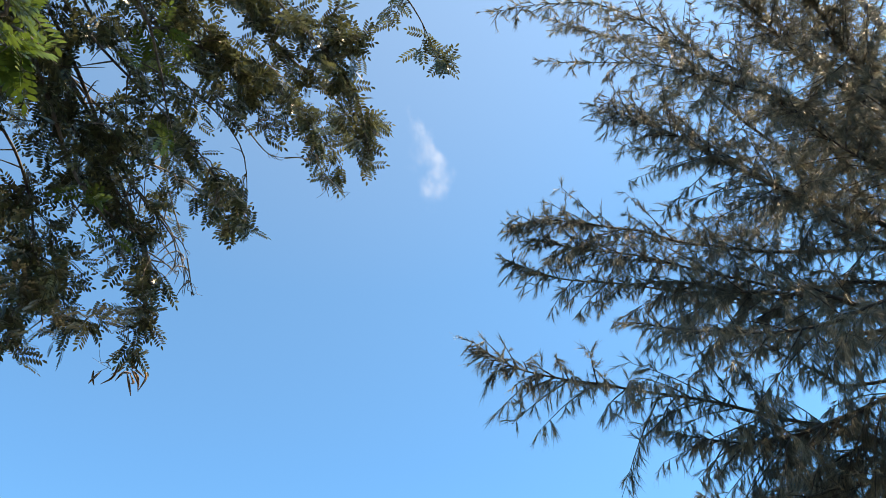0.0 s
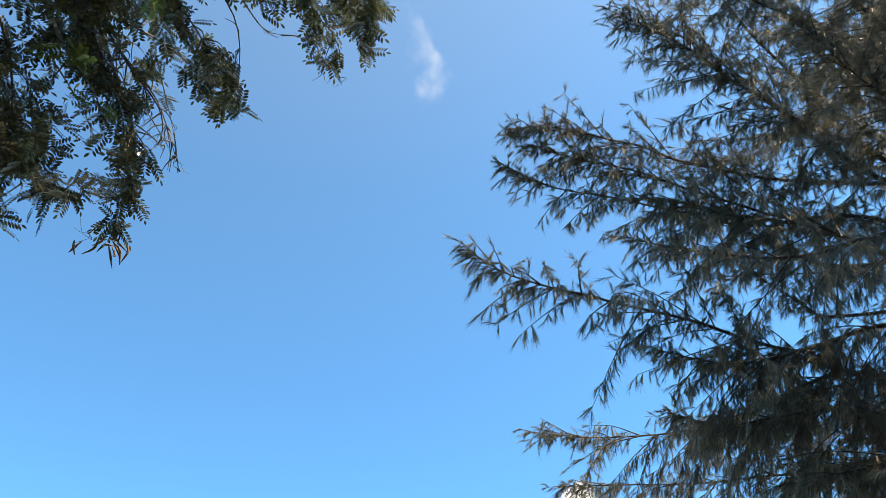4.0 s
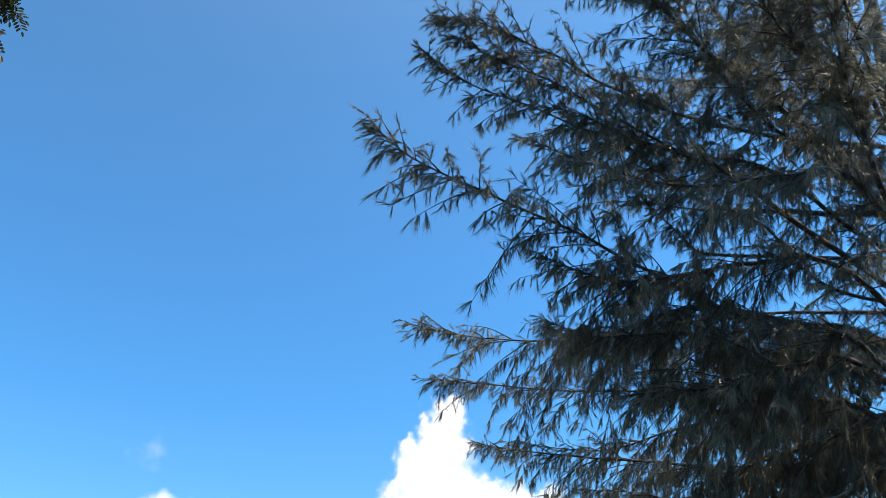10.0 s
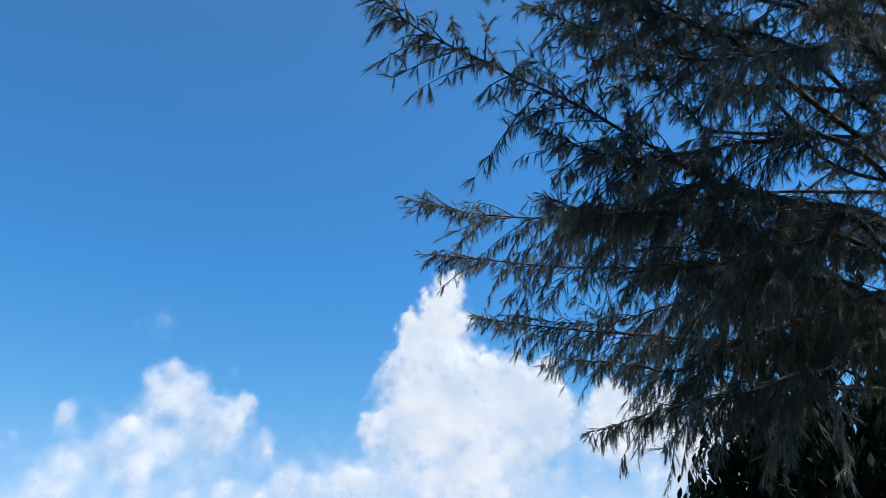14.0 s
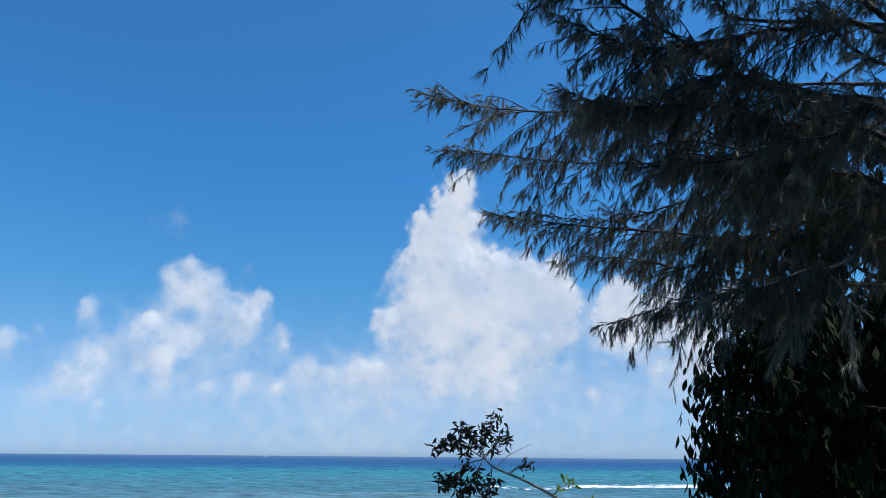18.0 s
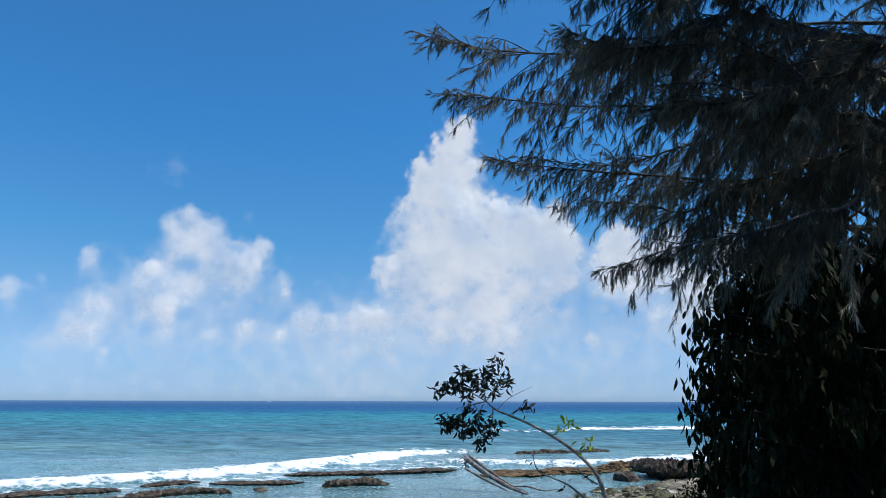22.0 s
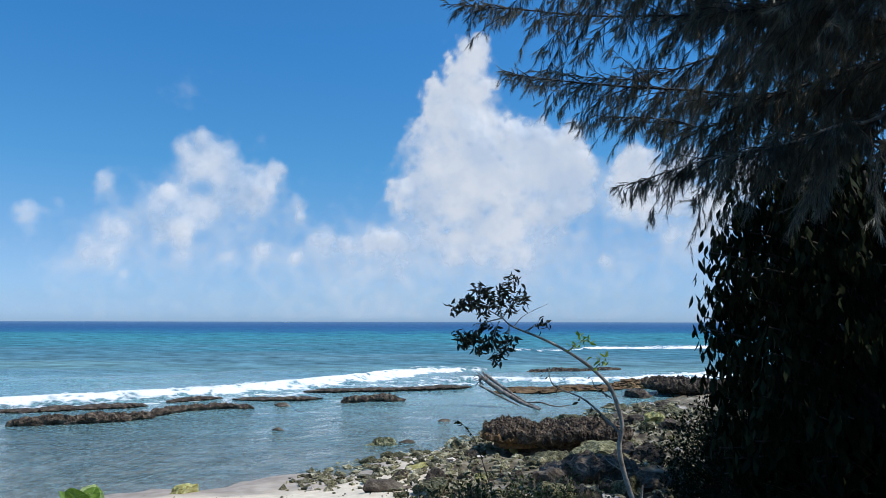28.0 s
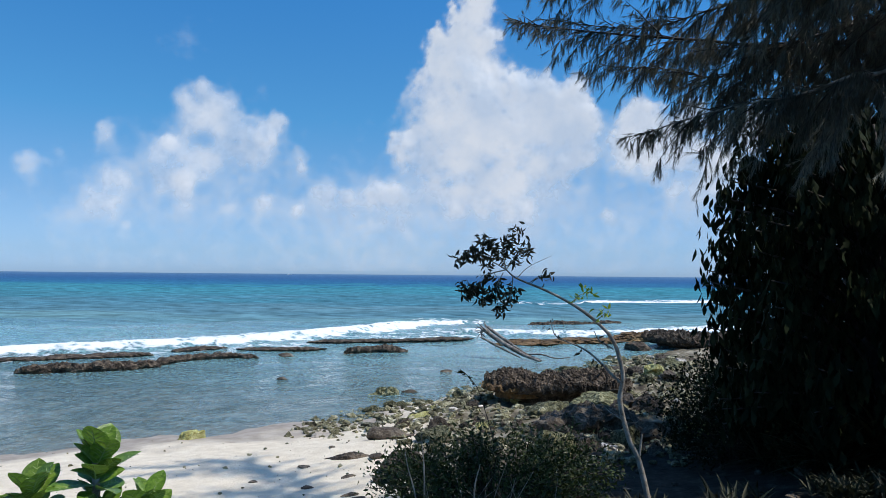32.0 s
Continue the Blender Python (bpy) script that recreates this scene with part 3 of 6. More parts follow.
def cloud(lobes, away, label, cell=0.16, ragged=1.0, crisp=4.5, stretch=1.0, seed=0):
    """A bank of cloud far off: lobes of (azimuth, elevation, radius, thickness), in degrees, swell out of one billowing sheet."""
    lob = np.asarray(lobes, float)
    pad = lob[:, 2].max() * 0.8 + 0.6
    az0, az1 = (lob[:, 0] - lob[:, 2] * stretch).min() - pad, (lob[:, 0] + lob[:, 2] * stretch).max() + pad
    el0, el1 = max((lob[:, 1] - lob[:, 2]).min() - pad, 0.15), (lob[:, 1] + lob[:, 2]).max() + pad
    a, e = np.meshgrid(np.arange(az0, az1, cell), np.arange(el0, el1, cell), indexing="ij")
    p = np.stack([a, e, 0 * a + seed * 3.7], -1).reshape(-1, 3)

    def field(scale, octaves, k):
        return fbm(p * scale, octaves, seed + k).reshape(a.shape) - 0.5

    # the outline curls at a coarse and at a fine scale
    wa = ragged * (1.2 * field(0.55, 3, 0) + 1.0 * field(1.7, 4, 5))
    we = ragged * (1.2 * field(0.55, 3, 9) + 1.0 * field(1.7, 4, 13))
    gap, bulge = np.ones(a.shape), np.zeros(a.shape)
    for ca, ce, r, amount in lob:
        up = (e + we * min(r, 1.6) - ce) / r
        d = np.hypot((a + wa * min(r, 1.6) - ca) / stretch / r, np.where(up < 0, up * 0.7, up))
        # a billow ends sharply above and thins out below
        gap = gap * (1 - amount / (1 + np.exp(np.clip((d - 1) * crisp * np.clip(1.15 + 0.5 * up, 0.55, 1.5), -30, 30))))
        bulge = bulge + amount * r * np.exp(-1.3 * (((a + 0.4 * wa - ca) / stretch) ** 2 + (e + 0.4 * we - ce) ** 2) / r ** 2)
    thick = (1 - gap) * (1 + 0.9 * ragged * field(0.8, 3, 20))
    rim = np.minimum.reduce([a - az0, az1 - a - cell, e - el0 + 0.4 * (el0 < 0.2), el1 - e - cell])
    thick *= np.clip(rim / 0.6, 0, 1)
    r = away * (1 - np.radians(0.34 * bulge + 0.16 * field(0.5, 1, 30) * np.clip(bulge, 0, 1)))
    ar, er = np.radians(a), np.radians(e)
    v = np.stack([r * np.sin(ar) * np.cos(er), r * np.cos(ar) * np.cos(er), r * np.sin(er) + 3], -1).reshape(-1, 3)
    i, j = np.meshgrid(np.arange(a.shape[0] - 1), np.arange(a.shape[1] - 1), indexing="ij")
    k = i * a.shape[1] + j
    q = np.stack([k, k + a.shape[1], k + a.shape[1] + 1, k + 1], -1).reshape(-1, 4)
    # only where there is any cloud
    q = q[thick.ravel()[q].max(axis=1) > 0.002]
    used, back = np.unique(q, return_inverse=True)
    me = raw("cloud", v[used], [back.reshape(-1, 4)], True)
    me.attributes.new("thickness", "FLOAT", "POINT").data.foreach_set("value", thick.ravel()[used].astype(np.float32))
    ob = part("cloud", me, cloud_mat)
    ob.visible_shadow = False
    return tagged(ob, label, "cloud", group="clouds over the sea", kind="structure")


cloud([(2.7, 21.0, 1.25, 1.00), (1.5, 19.3, 1.52, 1.00), (-0.7, 18.7, 0.63, 0.90), (3.4, 18.3, 1.26, 1.00), (0.5, 17.0, 1.71, 0.95), (-1.1, 15.4, 1.35, 0.55), (2.0, 15.2, 2.26, 1.00), (-1.7, 13.6, 1.62, 0.45), (5.7, 14.8, 1.48, 1.00), (4.3, 12.5, 3.15, 1.00), (8.3, 14.4, 1.51, 1.00), (10.5, 14.4, 1.32, 0.95), (9.1, 12.4, 2.22, 1.00), (11.4, 12.3, 1.32, 0.80), (1.3, 12.0, 2.71, 0.85), (-3.3, 10.2, 1.12, 0.95), (-1.0, 9.8, 2.03, 0.55), (2.0, 9.3, 2.48, 0.60), (6.6, 9.7, 2.69, 0.70), (9.2, 8.7, 1.24, 0.70), (11.1, 9.7, 1.10, 0.50), (1.5, 7.4, 0.90, 0.60), (5.2, 7.0, 0.99, 0.60), (6.0, 4.8, 1.16, 0.55), (0.5, 5.3, 0.90, 0.55), (12.9, 4.7, 0.78, 0.50), (15.5, 12.1, 1.70, 0.80), (15.2, 10.0, 1.92, 0.60), (4.3, 8.0, 2.70, 0.30)],
      3400, "tall white cumulus cloud towering over the sea", seed=3, cell=0.13)
cloud([(-18.6, 13.6, 1.01, 0.60), (-17.1, 12.6, 1.11, 0.56), (-20.2, 12.9, 0.79, 0.28), (-18.9, 11.7, 1.60, 0.32), (-15.9, 10.6, 1.41, 0.48), (-14.2, 10.6, 1.14, 0.52), (-13.2, 11.8, 0.72, 0.60), (-25.4, 9.9, 0.69, 0.44), (-21.4, 9.7, 0.66, 0.52), (-21.3, 8.6, 1.55, 0.24), (-22.2, 7.7, 1.53, 0.20), (-24.8, 7.0, 1.10, 0.40), (-20.1, 6.7, 1.10, 0.32), (-26.8, 5.7, 0.70, 0.32), (-25.7, 5.2, 1.29, 0.32), (-19.0, 7.8, 1.99, 0.20), (-14.6, 9.6, 1.68, 0.24), (-11.1, 9.4, 0.69, 0.48), (-11.1, 8.2, 0.52, 0.44), (-11.9, 8.2, 1.71, 0.14), (-23.8, 9.2, 1.86, 0.14), (-28.1, 4.5, 1.03, 0.20), (-17.3, 7.1, 2.43, 0.16), (-21.8, 7.7, 3.26, 0.19), (-16.7, 9.9, 2.87, 0.16), (-26.1, 5.8, 2.14, 0.17), (-18.8, 10.4, 2.00, 0.15)],
      3700, "ragged white cumulus cloud, thin at its edges", seed=5, crisp=3.6)
cloud([(-29.9, 7.6, 0.80, 0.45), (-30.6, 7.9, 0.59, 0.30), (-28.3, 8.4, 0.38, 0.22)], 3900, "small thin white cloud", seed=8, crisp=3.2)
cloud([(-7.5, 6.2, 0.57, 0.64), (-5.2, 6.6, 0.89, 0.55), (-4.1, 6.8, 0.76, 0.51), (-9.4, 6.4, 0.87, 0.42), (-14.1, 5.6, 0.54, 0.51), (-11.5, 4.8, 0.64, 0.51), (-20.1, 4.4, 0.93, 0.47), (-16.8, 4.7, 0.61, 0.42), (-13.9, 5.0, 1.05, 0.26), (-2.5, 6.3, 1.34, 0.34), (-1.0, 6.7, 0.81, 0.34), (-3.0, 4.5, 0.62, 0.34), (-24.0, 3.4, 0.33, 0.34), (-8.7, 4.7, 2.18, 0.19), (-4.7, 4.8, 2.22, 0.19), (-26.6, 4.2, 1.40, 0.17), (-14.4, 5.9, 3.75, 0.11), (-7.0, 5.4, 4.17, 0.15), (-0.3, 5.3, 4.48, 0.15), (6.5, 5.5, 4.00, 0.15), (12.7, 5.2, 3.45, 0.14)],
      4200, "row of low broken white clouds above the horizon", seed=11, ragged=0.8, crisp=3.6, stretch=1.15)
cloud([(15.5, 12.0, 1.5, 0.9), (14.5, 10.0, 1.4, 0.8), (17.6, 9.8, 1.5, 0.9), (18.3, 5.9, 1.5, 0.4), (21.0, 8.4, 1.5, 0.9), (19.0, 11.4, 1.4, 0.8), (23.2, 11.1, 1.6, 0.7)], 3600, "white cloud behind the branches", seed=13)
cloud([(-34, 4.2, 2.4, 0.10), (-27, 4.8, 2.6, 0.10), (-20, 4.4, 2.6, 0.11), (-12, 5.0, 2.8, 0.22), (-4, 4.8, 2.8, 0.24), (4, 5.2, 3.0, 0.24), (12, 4.8, 2.9, 0.24), (20, 4.6, 2.8, 0.22), (28, 4.4, 2.6, 0.21)],
      4500, "long bank of thin haze above the horizon", cell=0.4, ragged=0.8, crisp=2.2, stretch=2.0, seed=23)
cloud([(-11.3, 61.3, 0.5, 0.09), (-10.0, 60.0, 0.6, 0.17), (-8.8, 58.8, 0.8, 0.24), (-7.4, 57.5, 0.9, 0.25), (-6.3, 56.2, 0.9, 0.23), (-7.0, 54.6, 1.1, 0.15), (-8.9, 53.9, 0.8, 0.07)], 2600, "small faint wisp of white cloud", cell=0.12, seed=15, ragged=0.8, crisp=2.4)
cloud([(-19.9, 17.5, 0.87, 0.22), (-20.6, 17.4, 0.55, 0.15)], 3900, "faint wisp of white cloud", seed=17, crisp=2.4)
cloud([(-14.4, 14.1, 0.38, 0.24)], 3900, "faint wisp of white cloud", seed=18, crisp=2.4)

# ---- the casuarina ----
DOWN = np.array([0.0, 0.0, -1.0])


def needles(name, at, way, length, width):
    """Slim tapered needles, one for each place."""
    side = unit(np.cross(way, random_ways(len(at))))
    w = width[:, None] if np.ndim(width) else width
    end = at + way * length[:, None] + DOWN * length[:, None] * 0.1
    v = np.stack([at - side * w, at + side * w, end], 1).reshape(-1, 3)
    return raw(name, v, [(np.arange(len(at)) * 3)[:, None] + np.array([[0, 1, 2]])])


def sprays(at, way, length, scale, per=5, reach=0.095):
    """Brush-like tufts: a twiglet at each place, and the needles that sweep forward round it: places, ways, lengths, widths."""
    n = len(at)
    out_at, out_way, out_len, out_w = [at], [way], [length], [np.full(n, 0.002)]
    for u in (0.12, 0.32, 0.52, 0.72, 0.9):
        p = at + way * (length * u)[:, None] + DOWN * (0.1 * length * u * u)[:, None]
        w = unit(way + DOWN * 0.2 * u)
        for k in range(per):
            d = unit(w + unit(np.cross(w, random_ways(n))) * rng.uniform(0.08, 0.5, (n, 1)) + DOWN * 0.05)
            out_at.append(p), out_way.append(d)
            out_len.append(reach * scale * rng.uniform(0.6, 1.2, n)), out_w.append(rng.uniform(0.0013, 0.0024, n))
    return np.concatenate(out_at), np.concatenate(out_way), np.concatenate(out_len), np.concatenate(out_w)


casuarina = thing("casuarina_tree", "tall grey-green casuarina with drooping needle sprays on long limbs", "tree", (4.15, 5.9, 1.0))
ROOT = np.array([4.15, 5.9, 1.0])
trunk_line = smooth_line([(4.1, 5.93, 0.7), (4.15, 5.9, 1.0), (4.47, 5.66, 3.4), (4.75, 5.45, 5.6), (5.15, 5.15, 8.8), (5.43, 4.94, 11.0), (5.8, 4.65, 14.2)], 40)


def under(me, root):
    """Moves a mesh so that its thing's place is its origin."""
    me.transform(Matrix.Translation(-Vector(root)))
    return me


part("trunk", under(tubes("trunk", [(trunk_line, [0.22, 0.16, 0.14, 0.12, 0.09, 0.06, 0.02])], 14, 0.16), ROOT), bark, casuarina)


def limb(points, thick=0.029, lush=1.0, spread=1.0, droop=1.0, wood=None):
    """A limb with its laterals, and the needles on them as a part of the limb."""
    length = np.linalg.norm(np.diff(np.asarray(points), axis=0), axis=1).sum()
    line = smooth_line(points, max(24, int(length * 9)))
    line[1:-1] += (np.stack([fbm(line[1:-1] * 1.7 + k * 31, 2, 50 + k) for k in range(3)], -1) - 0.5) * 0.08
    way = unit(np.gradient(line, axis=0))
    rows = [(line, [thick, thick * 0.75, thick * 0.5, thick * 0.28, thick * 0.08])]
    at, ways, lens, fine = [], [], [], []
    count = int(length / 0.071 * lush)
    for k in range(count):
        s = 0.05 + 0.93 * ((k + rng.uniform()) / count) ** 0.9
        i = min(int(s * (len(line) - 1)), len(line) - 2)
        w = way[i]
        flat = unit(np.cross(w, DOWN)) * (1 if k % 2 else -1)
        reach = spread * rng.uniform(0.45, 1.15) * np.interp(s, [0, 0.3, 0.6, 0.85, 1], [0.5, 0.88, 0.84, 0.33, 0.06])
        d = unit(w * rng.uniform(0.35, 0.95) + flat * rng.uniform(0.0, 0.7) + DOWN * rng.uniform(-0.42, 0.75) * np.interp(s, [0.7, 1], [1.0, 0.3]))
        sag = reach * rng.uniform(0.0, 0.28) * droop
        lat = smooth_line([line[i], line[i] + d * reach * 0.5 + DOWN * sag * 0.2, line[i] + d * reach + DOWN * sag], 7)
        rows.append((lat, [thick * 0.22, thick * 0.13, 0.0016]))
        m = max(4, int(reach / 0.031))
        u = rng.uniform(0.08, 1.0, m)
        at.append(np.stack([np.interp(u * 6, np.arange(7), lat[:, c]) for c in range(3)], -1))
        ways.append(unit(d * rng.uniform(0.1, 0.7, (m, 1)) + random_ways(m) * 0.4 + DOWN * droop * rng.uniform(0.0, 1.0, (m, 1)) * np.interp(s, [0.75, 1], [1.0, 0.4])))
        lens.append(rng.uniform(0.05, 0.15, m) * (0.7 + 0.3 * droop) * (1.1 - 0.4 * s))
        fine.append(np.full(m, 1.15 - 0.4 * s ** 2) * rng.uniform(0.8, 1.15, m))
    m = int(length / 0.03)
    u = rng.uniform(0.06, 1.0, m)
    pos = u * (len(line) - 1)
    at.append(np.stack([np.interp(pos, np.arange(len(line)), line[:, c]) for c in range(3)], -1))
    ways.append(unit(way[pos.astype(int)] * rng.uniform(0.5, 1.1, (m, 1)) + random_ways(m) * 0.5 + DOWN * rng.uniform(0.0, 0.7, (m, 1))))
    lens.append(rng.uniform(0.05, 0.13, m) * (1.15 - 0.6 * u))
    fine.append(1.1 - 0.45 * u ** 2)
    ob = part("limb", under(tubes("limb", rows[:1] if wood else rows, 4, 0.1), ROOT), wood or bark, casuarina)
    if wood:
        part("twig_spray", under(tubes("twig_spray", rows[1:], 4, 0.1), ROOT), bark, ob, kind="stuff")
    a, w, ln, wd = sprays(np.concatenate(at), np.concatenate(ways), np.concatenate(lens), np.concatenate(fine))
    part("foliage", under(needles("foliage", a, w, ln, wd), ROOT), needle, ob, kind="stuff")


limb([(4.93, 5.31, 7.06), (4.34, 5.17, 7.47), (3.72, 4.82, 7.69), (3.12, 4.49, 7.82), (2.53, 4.07, 8.17), (1.87, 3.55, 8.65), (1.17, 3.22, 8.92)])
limb([(5.16, 5.14, 8.88), (4.03, 4.68, 8.78), (3.46, 4.13, 9.09), (2.49, 3.55, 9.18), (1.84, 3.16, 9.17), (0.73, 2.86, 9.30)])
limb([(5.17, 5.13, 8.94), (4.13, 4.77, 8.94), (3.18, 3.98, 9.36), (2.47, 3.42, 9.51), (1.44, 2.69, 9.73), (0.35, 2.47, 9.75)])
limb([(5.24, 5.08, 9.48), (4.44, 4.53, 9.52), (4.29, 4.09, 9.99), (4.11, 3.82, 10.52), (3.90, 3.44, 11.07)])
limb([(5.18, 5.13, 9.02), (4.25, 4.78, 9.14), (3.78, 4.03, 9.79), (3.40, 3.64, 9.98), (3.15, 3.33, 10.27), (2.70, 2.96, 10.60)])
limb([(5.06, 5.22, 8.04), (3.57, 4.95, 7.93), (2.44, 4.69, 7.96), (1.25, 4.18, 8.11), (0.57, 3.86, 8.10), (0.12, 3.74, 8.08)])
limb([(4.96, 5.29, 7.26), (3.20, 5.25, 7.24), (2.52, 5.06, 7.37), (1.92, 4.66, 7.48), (1.55, 4.47, 7.50), (0.45, 4.01, 7.60), (0.03, 3.70, 7.62)])
limb([(4.75, 5.45, 5.65), (3.93, 5.38, 6.03), (3.53, 5.36, 6.06), (2.58, 5.11, 6.09), (2.00, 4.80, 6.20), (1.26, 4.26, 6.23), (0.54, 3.71, 6.14), (0.01, 3.26, 6.07), (-0.25, 3.11, 6.22)], spread=1.05, droop=1.25)
limb([(4.77, 5.43, 5.79), (3.53, 5.37, 6.05), (2.70, 5.35, 6.22), (2.14, 5.61, 6.20), (1.62, 5.72, 6.07), (0.60, 5.86, 6.16), (-0.11, 5.81, 6.30)], spread=1.35, droop=1.5)
limb([(4.75, 5.45, 5.59), (3.87, 5.34, 5.93), (3.53, 5.49, 5.81), (3.12, 5.77, 5.72), (2.58, 6.03, 5.71), (1.69, 6.29, 5.78), (0.62, 6.41, 5.91), (0.08, 6.42, 5.97)], spread=1.35, droop=1.5)
limb([(4.60, 5.56, 4.47), (3.91, 6.06, 5.03), (3.22, 6.63, 5.16), (2.18, 7.06, 5.39), (1.26, 7.22, 5.51), (0.64, 7.25, 5.65)], droop=1.6)
# pale bark on this one limb stands for the sun falling on it
limb([(4.60, 5.56, 4.44), (3.92, 5.43, 4.85), (3.36, 5.36, 4.57), (3.04, 5.33, 4.50), (2.66, 5.32, 4.38), (2.25, 5.40, 4.31), (1.75, 5.60, 4.19), (1.42, 5.71, 4.10)], 0.024, droop=2.0, wood=pale_bark)
limb([(4.83, 5.39, 6.23), (3.80, 5.43, 6.56), (3.18, 5.02, 6.91), (2.62, 4.97, 7.00), (1.83, 5.04, 7.14), (1.26, 5.15, 7.03)], 0.02, 0.30, 0.4)
limb([(4.88, 5.35, 6.63), (4.25, 5.31, 7.04), (3.30, 4.82, 7.36), (2.42, 4.66, 7.43), (1.37, 4.19, 7.69), (0.65, 3.98, 7.88), (0.30, 3.82, 7.92)])
limb([(4.66, 5.52, 4.90), (3.97, 5.88, 5.43), (3.32, 6.13, 5.75), (2.65, 6.25, 6.17), (1.88, 6.44, 6.33), (1.34, 6.40, 6.64)], lush=0.95)
limb([(4.62, 5.55, 4.61), (4.31, 5.81, 5.19), (3.75, 6.26, 5.58), (2.86, 6.89, 5.68), (2.06, 7.39, 5.60), (0.96, 7.54, 5.74)])
limb([(4.65, 5.53, 4.81), (4.21, 5.58, 5.32), (3.58, 5.80, 5.13), (2.98, 6.15, 5.03), (2.50, 6.39, 4.84), (2.13, 6.68, 4.97), (1.56, 7.02, 5.09)], droop=1.8)
limb([(4.90, 5.34, 6.77), (2.97, 5.41, 6.82), (2.57, 5.31, 6.88), (2.24, 5.07, 7.03), (1.93, 4.86, 7.25), (1.65, 4.78, 7.29)], 0.02, 0.25, 0.4)
limb([(4.98, 5.28, 7.44), (4.46, 5.26, 7.95), (3.98, 4.93, 8.62), (3.42, 4.48, 9.40), (3.07, 4.42, 9.87)])
limb([(5.10, 5.18, 8.42), (4.12, 5.27, 8.79), (3.44, 4.86, 9.21), (2.84, 4.34, 9.77), (2.26, 3.63, 10.19), (1.57, 3.30, 10.32), (1.01, 2.96, 10.35)])
limb([(4.61, 5.55, 4.56), (4.04, 5.84, 5.11), (3.55, 6.05, 5.01), (3.01, 6.23, 4.99), (2.66, 6.43, 4.76), (2.40, 6.50, 4.39)], droop=2.2)
limb([(4.92, 5.33, 6.93), (3.18, 4.20, 7.53), (2.56, 3.96, 7.90), (2.11, 3.68, 8.13), (1.78, 3.40, 8.28), (1.43, 3.18, 8.36), (1.05, 2.93, 8.43)])
limb([(5.02, 5.25, 7.74), (3.49, 3.63, 8.23), (3.08, 3.28, 8.62), (2.83, 2.97, 8.83), (2.59, 2.66, 9.01), (2.39, 2.36, 9.15)])
limb([(5.01, 5.26, 7.68), (3.38, 3.28, 8.14), (3.25, 3.10, 8.26), (3.02, 2.74, 8.51), (2.89, 2.42, 8.67)])
limb([(4.78, 5.43, 5.85), (3.45, 3.81, 6.38), (3.31, 3.60, 6.82), (3.20, 3.41, 7.14), (3.09, 3.06, 7.55), (3.00, 2.82, 7.82)], lush=0.6)
limb([(4.87, 5.36, 6.57), (3.65, 3.65, 7.03), (3.40, 3.68, 7.12), (3.07, 3.54, 7.41), (2.65, 3.25, 7.79), (2.40, 3.04, 7.99)])
limb([(4.81, 5.40, 6.08), (2.76, 4.32, 6.73), (2.37, 4.19, 6.89), (1.86, 4.09, 7.03), (1.33, 3.94, 7.16), (0.89, 3.84, 7.16)], lush=0.55)
limb([(4.65, 5.52, 4.84), (3.21, 4.36, 5.41), (2.98, 4.46, 5.31), (2.67, 4.56, 5.26), (2.36, 4.66, 5.19), (2.00, 4.74, 5.15), (1.50, 4.83, 5.12)], lush=0.95)
limb([(4.72, 5.47, 5.40), (3.30, 4.33, 5.99), (2.64, 4.37, 6.05), (1.86, 4.50, 5.95), (1.41, 4.37, 5.90), (0.87, 4.15, 5.99)], droop=1.4, lush=0.95)
limb([(4.65, 5.52, 4.84), (3.49, 4.79, 5.41), (2.83, 4.87, 5.56), (2.19, 4.88, 5.69), (1.53, 4.89, 5.66), (1.00, 4.74, 5.76)], droop=1.4, lush=1.00)
limb([(4.61, 5.56, 4.49), (3.52, 4.92, 5.06), (2.96, 5.04, 5.23), (2.46, 5.09, 5.34), (1.82, 5.19, 5.35)], droop=1.5, lush=0.95)
limb([(4.77, 5.44, 5.76), (3.29, 3.77, 6.28), (2.63, 3.76, 6.39), (2.03, 3.79, 6.30), (1.32, 3.66, 6.36), (0.71, 3.41, 6.40)], droop=1.3, lush=0.55)
# high limbs, added only to cast streaks of shade on the sand
limb([(5.55, 4.85, 12.0), (5.6, 7.0, 12.4), (4.9, 8.6, 12.5), (3.9, 8.8, 12.45), (2.8, 8.45, 12.3)], lush=1.0)
limb([(5.50, 4.90, 11.6), (5.7, 7.2, 12.2), (5.2, 8.2, 12.4), (4.2, 8.3, 12.4), (3.2, 8.1, 12.3)], lush=1.0)
limb([(5.45, 4.95, 11.2), (5.5, 6.5, 12.2), (5.0, 7.2, 12.4), (3.8, 7.0, 12.3)], lush=1.0)
